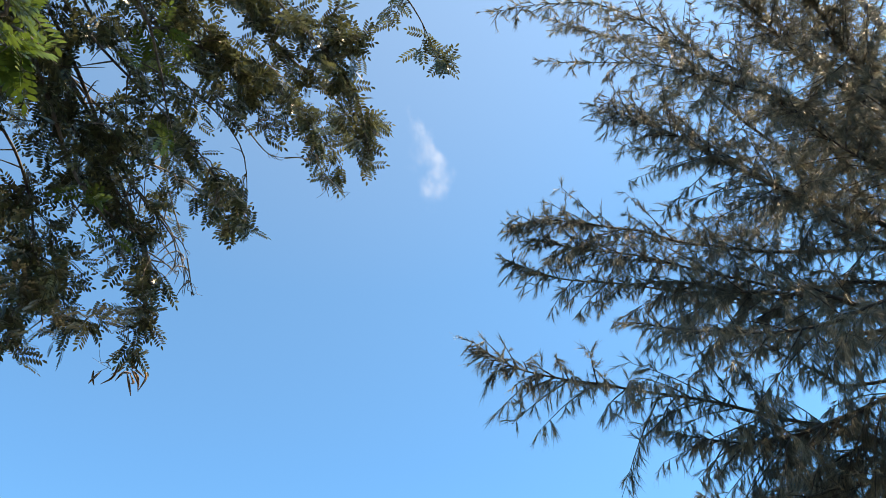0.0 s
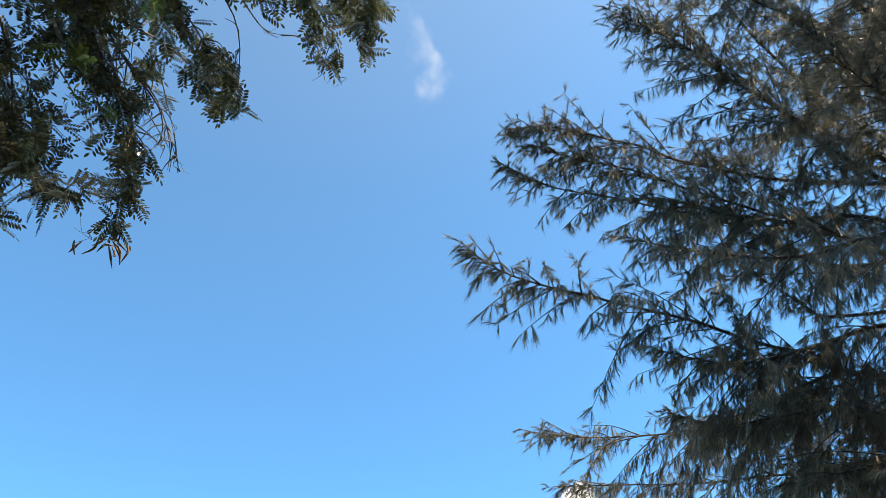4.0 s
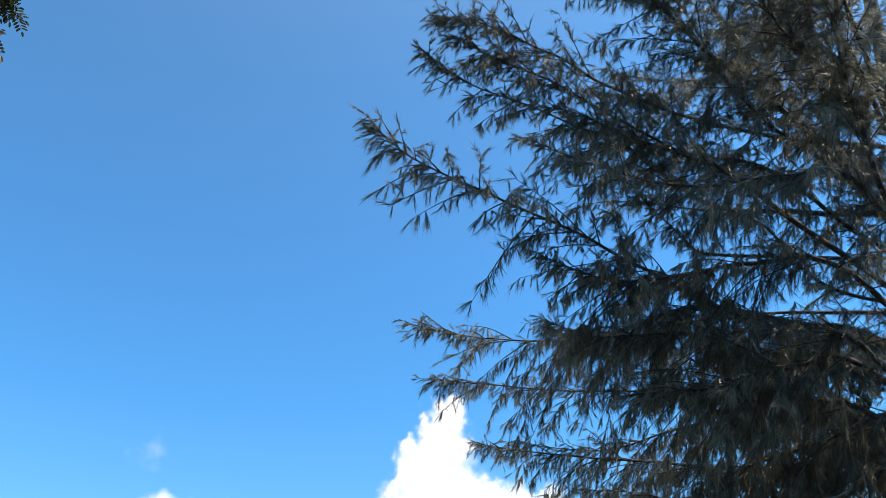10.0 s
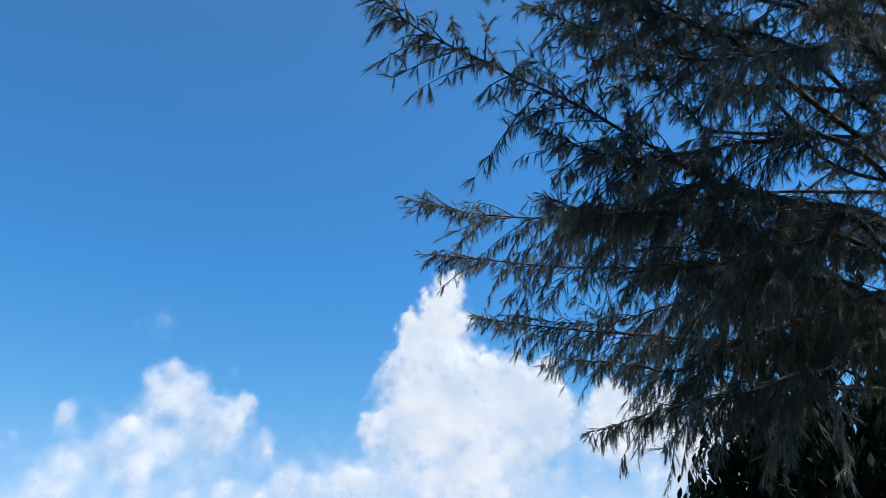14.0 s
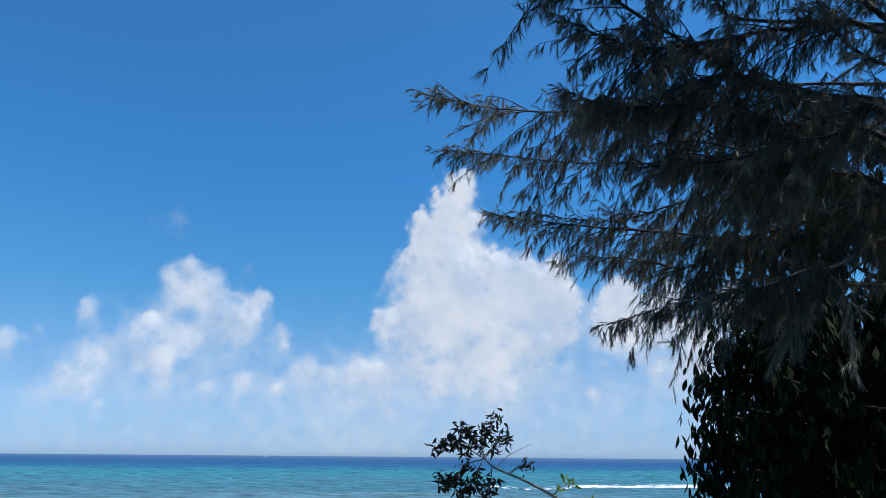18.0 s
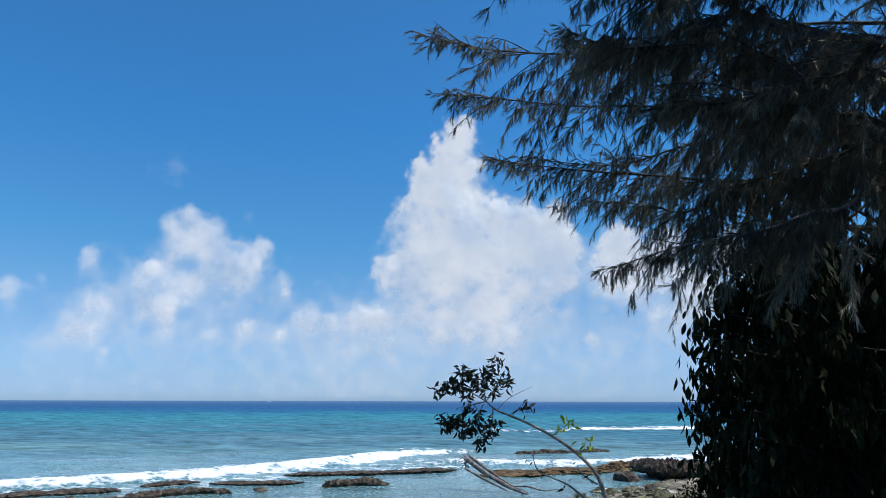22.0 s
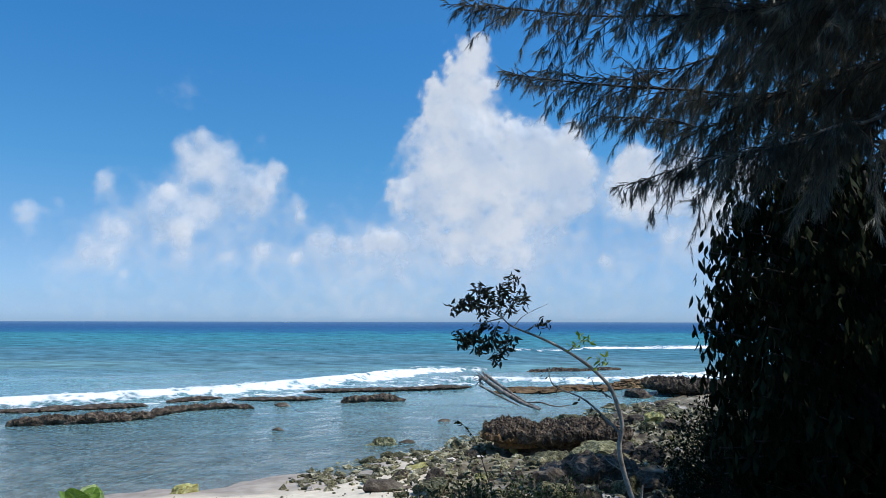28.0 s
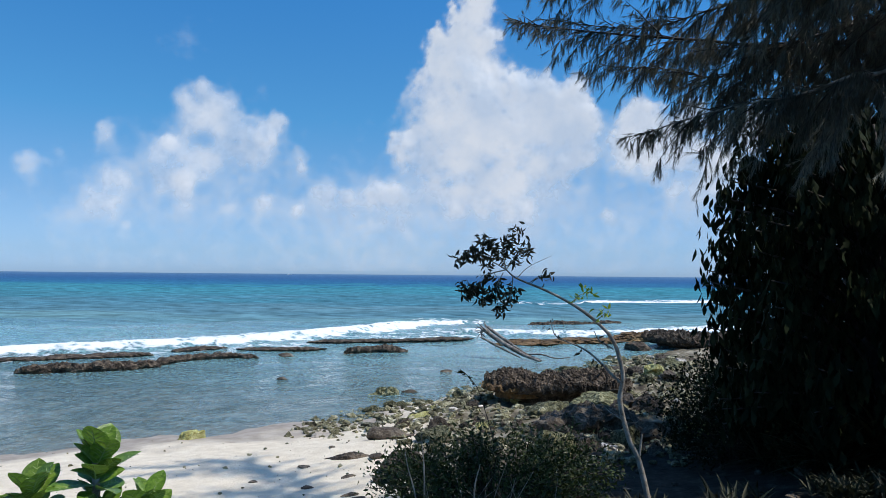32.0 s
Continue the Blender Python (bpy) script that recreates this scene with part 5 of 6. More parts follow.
reef_bar([(7.8, 33.0), (10.0, 34.0), (13.0, 35.0)], 1.92, 0.22, 24, shelf_rock, "orange-brown rock shelf at the water's edge", "rock_shelf")
rock("boulder", (10.2, 31.2, 0.0), (0.9, 0.6, 0.36), 26, reef, "dark craggy boulder before the rock shelf", 10, 5, 0.4, 0.2, 0.2)
rock("boulder", (7.9, 29.2, 0.0), (0.6, 0.45, 0.4), 28, reef, "dark craggy boulder by the water", 30, 4, 0.4, 0.1, 0.2)
rock("reef_stone", (-4.5, 20.4, -0.02), (0.17, 0.11, 0.1), 31, dark_rock, "small dark stone in the lagoon", 0, 3)
rock("reef_stone", (-5.65, 26.0, -0.02), (0.3, 0.14, 0.12), 32, dark_rock, "small dark stone in the lagoon", 0, 3)
rock("reef_stone", (0.15, 22.2, -0.02), (0.22, 0.12, 0.08), 33, dark_rock, "small dark stone in the lagoon", 0, 3)
rock("boulder", (-1.5, 18.0, -0.05), (0.4, 0.24, 0.17), 35, algae_rock, "tan and brown craggy rock in the lagoon", 8, 5, 0.6, 0.2, 0.4)
rock("reef_stone", (-0.85, 18.4, -0.03), (0.3, 0.12, 0.08), 36, dark_rock, "small dark stone in the lagoon", 0, 3)
rock("boulder", (-4.45, 12.8, 0.0), (0.24, 0.18, 0.19), 41, yellow_rock, "yellow algae-covered rock on the sand", 20, 4, 0.4, 0.1, 0.16)
rock("boulder", (-0.9, 11.9, 0.24), (0.44, 0.26, 0.22), 43, dark_rock, "smooth dark brown boulder on the sand", 16, 4, 0.2, 0.1, 0.04)
rock("boulder", (-0.45, 14.3, 0.06), (0.34, 0.26, 0.2), 44, yellow_rock, "yellow algae-covered rock among stones", -10, 4, 0.4, 0.1, 0.16)
# the overhanging ledge and its neighbours
ledge((2.6, 16.3, 0.3), (1.6, 1.05, 0.36), 51, reef, "large craggy dark limestone ledge with an undercut front", 8)
ledge((1.7, 15.85, 0.42), (0.8, 0.5, 0.16), 52, shelf_rock, "thin tan ledge jutting over a dark gap", 12)
ledge((11.4, 30.2, 0.0), (2.8, 1.2, 0.48), 62, reef, "dark undercut boulder ledge before the rock shelf", 4)
rock("boulder", (2.05, 13.8, 0.25), (0.5, 0.36, 0.3), 53, algae_rock, "tan and yellow weathered boulder", 18, 4, 0.4, 0.3, 0.16)
rock("boulder", (3.2, 14.4, 0.3), (0.62, 0.5, 0.32), 54, algae_rock, "grey weathered slab before the ledge", -20, 4, 0.45, 0.2, 0.22)
# dark stone colour picked for the next three boulders to stand for shade
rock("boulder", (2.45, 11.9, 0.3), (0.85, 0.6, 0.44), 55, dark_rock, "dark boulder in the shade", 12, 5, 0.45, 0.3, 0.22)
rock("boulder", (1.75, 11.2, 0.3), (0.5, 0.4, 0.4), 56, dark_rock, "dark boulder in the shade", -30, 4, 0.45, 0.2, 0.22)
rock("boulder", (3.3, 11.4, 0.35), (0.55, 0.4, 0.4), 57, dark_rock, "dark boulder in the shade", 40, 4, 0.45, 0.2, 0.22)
rock("boulder", (4.9, 14.6, 0.3), (0.6, 0.45, 0.3), 58, algae_rock, "grey weathered stone beside dark boulders", 0, 4, 0.4, 0.3, 0.16)
rock("boulder", (-0.75, 11.3, 0.24), (0.36, 0.3, 0.12), 59, reef, "flat brown stone sunk in the sand", 0, 4, 0.5, 0.4, 0.22)
rock("boulder", (-1.35, 10.5, 0.3), (0.3, 0.2, 0.1), 60, reef, "flat brown stone sunk in the sand", 12, 4, 0.5, 0.4, 0.22)
rock("boulder", (-0.5, 9.6, 0.42), (0.4, 0.3, 0.2), 61, dark_rock, "dark stone half sunk in shaded sand", 12, 4, 0.4, 0.2, 0.12)

# flat brown stones strewn over the sand at the edge of the shade
for k, (x, y, s) in enumerate([(-1.9, 10.0, 0.12), (-1.2, 9.3, 0.15), (-0.9, 10.3, 0.2), (-0.45, 10.6, 0.26), (-1.6, 8.7, 0.13), (-0.7, 8.8, 0.24), (-1.05, 8.3, 0.18), (-0.3, 11.7, 0.2), (-2.4, 9.2, 0.1), (-0.15, 9.9, 0.28), (-0.9, 7.9, 0.22), (-1.7, 11.2, 0.1)]):
    rock("flat_stone", (x, y, float(level(np.array([x]), np.array([y]))[0])), (s * 0.75, s * 0.5, s * 0.2), 130 + k, dark_rock, "flat brown stone half sunk in the sand", 40 * k, 4, 0.5, 0.4, 0.2)

# loose stones of the rubble bank, built from a few shapes
SHAPES = [rock_mesh("stone", (1.0, 0.75, 0.6), 70 + k, 3, 0.75, 0.15, 0.5, cuts=6) for k in range(10)]
KINDS = [(algae_rock, "grey-green algae-covered stone on the rubble bank"), (dark_rock, "dark brown stone on the rubble bank"),
         (white_stone, "bleached pale coral stone on the rubble bank"), (yellow_rock, "yellowish algae-covered stone on the rubble bank")]
STONES = {}
for k, (m, _) in enumerate(KINDS):
    for j, me in enumerate(SHAPES):
        STONES[k, j] = me.copy()
        STONES[k, j].materials.append(m)


def bank(n, lo, hi, seed):
    """Places on the rubble bank along the shore, with a size for each."""
    r = np.random.default_rng(seed)
    out = []
    while len(out) < n:
        x, y = r.uniform(-2.9, 8.0), r.uniform(9.3, 27)
        d = np.interp(x, SHORE_X, SHORE_Y) - y
        wide = np.interp(x, [-3.6, -1.5, 1, 3, 7], [0.3, 2.2, 10.5, 15, 15])
        if math.hypot((x - 2.3) / 1.1, (y - 15.3) / 0.6) < 1:
            continue
        if -1.5 < d < wide and r.uniform() < 1.0 - 0.15 * max(d, 0) / wide:
            out.append((x, y, lo * (hi / lo) ** (r.uniform() ** 1.7), r.uniform(0, 360), r.uniform(), d))
    return out


for x, y, s, turn, pick, d in bank(298, 0.07, 0.34, 5):
    s *= np.interp(x, [-3.6, 0.2], [0.35, 1.0])
    k = 0 if (d < 1.6 and pick < 0.75) else (2 if pick > 0.7 and s < 0.22 else (1 if pick > 0.35 else (3 if pick < 0.08 else 0)))
    ob = new("stone", STONES[k, rng.integers(10)])
    z = float(level(np.array([x]), np.array([y]))[0])
    ob.location, ob.scale = (x, y, z + s * 0.18), (s, s, s * rng.uniform(0.8, 1.2))
    ob.rotation_euler = (radians(rng.uniform(-18, 18)), radians(rng.uniform(-18, 18)), radians(turn))
    tagged(ob, KINDS[k][1], "stone", group="stones of the rubble bank")


def rubble(name, spots, material, label):
    """Small stones and grit, too many to count, as one mesh."""
    vs, fs, n = [], [], 0
    bv, bf = BALLS[1]
    for q, (x, y, s, turn, pick, d) in enumerate(spots):
        c = fbm(bv * 1.5 + q * 3.1, 2, 9) - 0.5
        a = radians(turn)
        cut = np.abs(bv @ unit(rng.normal(size=(3, 4)).T).T).max(axis=1)
        bw = bv / (0.55 + 0.55 * cut)[:, None]
        v = bw * (1 + 2.4 * c)[:, None] * (s, s * 0.8, s * 0.62)
        v = np.stack([v[:, 0] * math.cos(a) - v[:, 1] * math.sin(a), v[:, 0] * math.sin(a) + v[:, 1] * math.cos(a), v[:, 2]], -1)
        vs.append(v + (x, y, 0)), fs.append(bf + n)
        n += len(bv)
    v = np.vstack(vs)
    base = np.repeat(level(np.array([q[0] for q in spots]), np.array([q[1] for q in spots])), len(bv))
    v[:, 2] += base + 0.01
    ob = part(name, raw(name, v, [np.vstack(fs)]), material)
    return tagged(ob, label, "stones", kind="stuff")


rubble_mat = surface("mixed_rubble", [(0.05, 0.042, 0.022), (0.19, 0.175, 0.095), (0.5, 0.46, 0.33)], 5.0, 0.9, 1.0, 25, island=0.55, distance=0.06)
rubble("rubble", bank(5000, 0.03, 0.13, 8), rubble_mat, "scattered grey-green coral rubble on the shore")
grit_spots = []
for q in range(170):
    x, y = rng.uniform(-7, 1.5), rng.uniform(8.2, 13.5)
    if np.interp(x, SHORE_X, SHORE_Y) - y > 0.1:
        grit_spots.append((x, y, 0.008 + 0.035 * rng.uniform() ** 4, rng.uniform(0, 360), 0, 0))
rubble("shingle", grit_spots, rubble_mat, "small stones and shell bits strewn on the sand")
# loose stones under the trees, their shade given by the dark stone colour
shade_spots = [(rng.uniform(0.5, 4.5), rng.uniform(7.0, 13), 0.02 + 0.09 * rng.uniform() ** 3, rng.uniform(0, 360), 0, 0) for q in range(130)]
rubble("rubble", shade_spots, dark_rock, "stones coloured dark for the shade they lie in")

# ---- driftwood ----
log = thing("driftwood", "bleached driftwood trunk with bare roots, stranded in the shallows", "driftwood", (3.2, 25.2, 0.0))
LROOT = np.array([3.2, 25.2, 0.0])
for pts, r in (([(1.51, 26.26, 1.0), (2.21, 25.91, 0.55), (2.88, 25.44, 0.2), (3.42, 24.97, 0.02)], 0.085), ([(1.67, 26.55, 1.08), (2.33, 26.1, 0.62), (3.0, 25.62, 0.2), (3.5, 25.3, 0.02)], 0.06),
               ([(1.4, 26.1, 0.75), (2.1, 25.8, 0.4), (2.8, 25.4, 0.08)], 0.045), ([(2.9, 25.5, 0.2), (3.5, 25.4, 0.22), (4.0, 25.3, 0.1), (4.5, 25.3, 0.14)], 0.03)):
    part("branch", under(tubes("branch", [(smooth_line(pts, 14), [r * 0.8, r, r * 0.8, r * 0.4])], 9, 0.25), LROOT), drift, log)
rows = []
for k in range(16):
    b = np.array((1.55, 26.3, 0.98)) + rng.normal(size=3) * 0.1
    d = unit(np.array((-0.6, 0.3, 0.5)) + rng.normal(size=3) * 0.7)
    ln = rng.uniform(0.15, 0.45)
    rows.append((smooth_line([b - d * 0.1, b + d * ln * 0.5, b + d * ln + rng.normal(size=3) * 0.08], 6), [0.03, 0.016, 0.005]))
part("root_mass", under(tubes("root_mass", rows, 5, 0.2), LROOT), drift, log)

# ---- the leaning sapling ----
sapling = thing("sapling", "thin leaning sapling with curled dark leaves and a few fresh shoots", "sapling", (2.1, 7.15, 0.5))
SROOT = np.array([2.1, 7.15, 0.5])
SAP = []


def stem(points, thick, name="branch", leaves=0, reach=0.078, fresh=False, droop=0.7):
    line = smooth_line(points, max(8, 4 * len(points)))
    part(name, under(tubes(name, [(line, thick)], 8, 0.12), SROOT), pale_bark, sapling)
    if leaves:
        leaves = int(leaves * (1.6 if fresh else 2.1))
        i = rng.integers(len(line) // 4, len(line), leaves)
        way = unit(random_ways(leaves) * 0.8 + DOWN * droop + np.array([-0.2, 0, 0]))
        SAP.append((line[i] + rng.normal(size=(leaves, 3)) * 0.035, way, reach * rng.uniform(0.6, 1.2, leaves), fresh))


stem([(2.12, 7.15, 0.35), (2.06, 7.21, 0.79), (1.97, 7.24, 1.19), (1.89, 7.26, 1.35), (1.80, 7.28, 1.74), (1.83, 7.27, 1.98), (1.79, 7.28, 2.19), (1.71, 7.30, 2.39), (1.52, 7.35, 2.58), (1.30, 7.39, 2.73), (1.04, 7.43, 2.86), (0.77, 7.46, 2.97), (0.66, 7.47, 3.06)], [0.034, 0.03, 0.027, 0.025, 0.023, 0.022, 0.019, 0.017, 0.014, 0.011, 0.008], "stem")
stem([(1.80, 7.28, 1.93), (1.68, 7.31, 2.05), (1.55, 7.34, 2.18), (1.42, 7.36, 2.27), (1.20, 7.40, 2.36), (1.14, 7.41, 2.44), (1.12, 7.42, 2.56)], [0.014, 0.012, 0.009, 0.006, 0.004], leaves=10, reach=0.06)
stem([(1.74, 7.30, 2.26), (1.60, 7.33, 2.35), (1.55, 7.34, 2.44)], [0.009, 0.007, 0.004], leaves=4, reach=0.06)
stem([(1.98, 7.23, 1.21), (2.01, 7.23, 1.42)], [0.014, 0.011, 0.006])
stem([(1.83, 7.27, 1.55), (1.70, 7.31, 1.63), (1.60, 7.33, 1.73)], [0.008, 0.005, 0.003])
stem([(0.66, 7.47, 3.06), (0.47, 7.49, 3.17), (0.32, 7.50, 3.25), (0.17, 7.50, 3.16)], [0.008, 0.005, 0.003], leaves=66)
stem([(0.66, 7.47, 3.06), (0.63, 7.47, 3.25), (0.71, 7.47, 3.39), (0.82, 7.45, 3.48)], [0.007, 0.004, 0.002], leaves=46, droop=0.2)
stem([(0.66, 7.47, 3.06), (0.47, 7.49, 3.00), (0.33, 7.50, 2.84), (0.23, 7.50, 2.89)], [0.008, 0.005, 0.003], leaves=70)
stem([(0.73, 7.46, 3.00), (0.71, 7.47, 2.79), (0.59, 7.48, 2.65)], [0.007, 0.004, 0.002], leaves=46)
stem([(0.77, 7.46, 2.97), (0.89, 7.44, 3.09), (1.13, 7.41, 3.21)], [0.005, 0.003, 0.0015])
stem([(0.89, 7.44, 2.92), (1.01, 7.43, 3.00), (1.11, 7.42, 3.01)], [0.005, 0.003, 0.002], leaves=6, reach=0.1)
stem([(0.66, 7.47, 3.06), (0.53, 7.48, 3.28), (0.42, 7.49, 3.36)], [0.007, 0.004, 0.002], leaves=46, droop=0.2)
stem([(0.66, 7.47, 3.06), (0.78, 7.46, 3.22), (0.90, 7.44, 3.28)], [0.006, 0.004, 0.002], leaves=35, droop=0.3)
stem([(0.63, 7.47, 3.03), (0.53, 7.48, 2.84), (0.43, 7.49, 2.75)], [0.006, 0.004, 0.002], leaves=54)
stem([(1.33, 7.38, 2.73), (1.42, 7.37, 2.81), (1.53, 7.34, 2.84)], [0.005, 0.003, 0.002], leaves=18, reach=0.07, fresh=True, droop=0.0)
stem([(1.59, 7.33, 2.56), (1.64, 7.32, 2.61), (1.70, 7.31, 2.64)], [0.005, 0.003, 0.002], leaves=12, reach=0.07, fresh=True, droop=0.0)
curl_v, curl_f = leaf_pattern(5, 0.36, 0.6, 0.45)
for fresh, material, label in ((False, sapleaf, "dark curled leaf"), (True, youngleaf, "fresh yellow-green leaf")):
    pick = [q for q in SAP if q[3] == fresh]
    at, way, ln = (np.concatenate([q[k] for q in pick]) for k in range(3))
    curled = raw("leaf", curl_v, [curl_f], True)
    curled.materials.append(material)
    for p, w, s in zip(at, way, ln):
        x = Vector(w)
        y = x.cross(Vector(random_ways(1)[0])).normalized()
        z = x.cross(y)
        m = Matrix((x, y, z)).transposed().to_4x4()
        ob = new("leaf", curled)
        ob.parent = sapling
        ob.matrix_basis = Matrix.Translation(Vector(p - SROOT)) @ m @ Matrix.Scale(float(s), 4)
        tagged(ob, label)

def gz(x, y):
    return float(level(np.array([x]), np.array([y]))[0])


# ---- the broad-leaved trees in the shade ----
leaf_v, leaf_f = leaf_pattern(4, 0.36, 0.25, 0.12)
plain_v, plain_f = leaf_pattern(2, 0.42, 0.25, 0.12)
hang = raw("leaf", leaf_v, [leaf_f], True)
hang.materials.append(shade_leaf)


def broadleaf_tree(root, label, low, high, wide, boughs, per, single):
    """A tree dense with hanging oval leaves; the leaves at its seaward edge are pieces of their own."""
    ob = thing("broadleaf_tree", label, "tree", root)
    root = np.array(root)
    x0, y0 = root[0], root[1] + 0.1
    part("trunk", under(tubes("trunk", [(smooth_line([root + (0, 0, -0.3), root + (-0.1, 0.1, low), root + (-0.2, 0.2, (low + high) / 2), root + (-0.3, 0.3, high - root[2])], 16), [0.14, 0.11, 0.08, 0.03])], 10, 0.15), root), bark, ob)
    at, ways = [], []
    for k in range(boughs):
        h = low + (high - low) * (k + rng.uniform()) / boughs
        a = 2.4 * k + rng.uniform(-0.3, 0.3)
        reach = wide * rng.uniform(0.96, 1.03) * np.interp((h - low) / (high - low), [0, 0.3, 0.65, 0.85, 1.0], [1.1, 1.2, 1.15, 0.95, 0.6])
        p0 = np.array([x0, y0, max(low, h - 0.8)])
        p1 = np.array([x0 + math.cos(a) * reach * 1.25, y0 + math.sin(a) * reach * 0.9, h + rng.uniform(0.0, 0.2)])
        line = smooth_line([p0, (p0 + p1) / 2 + (0, 0, 0.22), p1], 12)
        part("branch", under(tubes("branch", [(line, [0.035, 0.02, 0.008])], 6, 0.1), root), bark, ob)
        u = rng.uniform(0.1, 1.0, per) ** 0.58
        at.append(np.stack([np.interp(u * 11, np.arange(12), line[:, c]) for c in range(3)], -1) + rng.normal(size=(per, 3)) * 0.1)
        ways.append(unit(random_ways(per) * 0.42 + DOWN))
    at, ways = np.concatenate(at), np.concatenate(ways)
    edge = np.argsort(at[:, 0] - 0.1 * at[:, 1])[:single]
    rest = np.setdiff1d(np.arange(len(at)), edge)
    me = scatter("foliage", plain_v, plain_f, at[rest], ways[rest], random_ways(len(rest)), rng.uniform(0.12, 0.215, len(rest)), True)
    part("foliage", under(me, root), shade_leaf, ob, kind="stuff")
    for k in edge:
        x = Vector(ways[k])
        y = x.cross(Vector(random_ways(1)[0])).normalized()
        lf = new("leaf", hang)
        lf.parent = ob
        lf.matrix_basis = Matrix.Translation(Vector(at[k] - root)) @ Matrix((x, y, x.cross(y))).transposed().to_4x4() @ Matrix.Scale(float(rng.uniform(0.11, 0.2)), 4)


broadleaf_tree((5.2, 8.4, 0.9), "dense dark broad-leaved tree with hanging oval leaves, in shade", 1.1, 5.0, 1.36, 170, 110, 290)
# three trees added to keep the sun off boulders and undergrowth
broadleaf_tree((7.6, 6.4, 0.9), "tall broad-leaved tree added to shade the undergrowth", 1.5, 6.2, 2.2, 56, 34, 0)
broadleaf_tree((6.4, 10.9, gz(6.4, 10.9)), "tall broad-leaved tree added to shade the boulders", 1.5, 7.6, 1.35, 70, 42, 0)
broadleaf_tree((7.4, 10.4, gz(7.4, 10.4)), "tall broad-leaved tree added to shade the stones", 1.5, 7.6, 1.7, 66, 36, 0)
# unseen trees added behind the path to hold back skylight
for x, y in ((-4.5, -5.0), (0.5, -5.5), (5.0, -3.0), (8.0, 1.5)):
    broadleaf_tree((x, y, gz(x, y)), "unseen broad-leaved tree added behind the path to block skylight", 1.5, 7.0, 1.9, 36, 34, 0)


# ---- shrubs and undergrowth ----
def shrub(at, size, n, material, label, leaf=0.05, twigs=40, name="shrub", width=0.42, dry=0):
    """A rounded shrub: twigs from the ground, and small leaves on their outer parts."""
    ob = thing(name, label, "shrub", at)
    root, s = np.array(at, float), np.asarray(size, float)
    rows, p, w = [], [], []
    for k in range(twigs):
        d = unit(np.array([rng.normal(), rng.normal(), abs(rng.normal()) * 0.9 + 0.25]))
        end = d * s * rng.uniform(0.75, 1.08)
        line = smooth_line([(d * s * (0.15, 0.15, 0.0)), end * (0.45, 0.45, 0.6) + rng.normal(size=3) * 0.05, end], 9)
        rows.append((line, [0.012, 0.008, 0.003]))
        m = n // twigs
        u = rng.uniform(0.35, 1.0, m) ** 0.6
        p.append(np.stack([np.interp(u * 8, np.arange(9), line[:, c]) for c in range(3)], -1) + rng.normal(size=(m, 3)) * 0.10 * s.mean())
        w.append(unit(random_ways(m) + d * 0.6))
    p, w = np.concatenate(p), np.concatenate(w)
    p[:, 2] = np.maximum(p[:, 2], 0.02)
    part("stem_tangle", tubes("stem_tangle", rows, 4, 0.1), pale_bark if dry else bark, ob)
    v, f = leaf_pattern(2, width, 0.2, 0.15)
    part("foliage", scatter("foliage", v, f, p, w, random_ways(len(p)), leaf * rng.uniform(0.6, 1.3, len(p))), material, ob, kind="stuff")
    return ob


shrub((0.5, 7.3, gz(0.5, 7.3)), (1.3, 0.85, 0.84), 11000, shrubleaf, "dense dark green shrub with small leaves, partly sunlit", 0.05, 90)
shrub((-0.25, 7.6, gz(-0.25, 7.6)), (0.55, 0.5, 0.62), 2200, shrubleaf, "small dark green shrub beside stones", 0.055, 30)
shrub((1.25, 7.9, gz(1.25, 7.9)), (0.8, 0.6, 0.75), 3000, shrubleaf, "low dark green shrub in shade", 0.055, 30)
# these shrubs wear the near-black leaf, so their shade is in the colour
shrub((4.35, 9.9, gz(4.35, 9.9)), (1.4, 1.1, 1.15), 5500, shade_leaf, "dark rounded shrub in deep shade", 0.06, 60)
shrub((6.3, 11.0, gz(6.3, 11.0)), (1.6, 1.2, 1.7), 3200, shade_leaf, "dark dense shrub in deep shade", 0.09, 50)
shrub((4.3, 8.5, gz(4.3, 8.5)), (1.0, 0.8, 0.9), 4000, shade_leaf, "dark shrub in deep shade", 0.07, 40)
shrub((3.75, 9.3, gz(3.75, 9.3)), (0.95, 0.8, 0.95), 4200, shade_leaf, "dark shrub at the edge of the stones", 0.06, 50)
shrub((4.3, 11.2, gz(4.3, 11.2)), (1.1, 0.9, 1.25), 4000, shade_leaf, "dark shrub at the edge of the stones", 0.07, 45)
# dry twigs at the shrub's foot
dry = thing("dry_brush", "tangle of dry brown twigs at the foot of a shrub", "brushwood", (0.5, 6.45, gz(0.5, 6.45)))
rows = []
for k in range(46):
    b = np.array([rng.uniform(-0.6, 0.5), rng.uniform(-0.2, 0.3), 0.0])
    d = unit(np.array([rng.normal(), rng.normal() * 0.5, rng.uniform(0.3, 1.4)]))
    ln = rng.uniform(0.3, 0.8)
    rows.append((smooth_line([b, b + d * ln * 0.5 + rng.normal(size=3) * 0.03, b + d * ln + rng.normal(size=3) * 0.06], 6), [0.006, 0.004, 0.0015]))
part("stem_tangle", tubes("stem_tangle", rows, 4), pale_bark, dry)


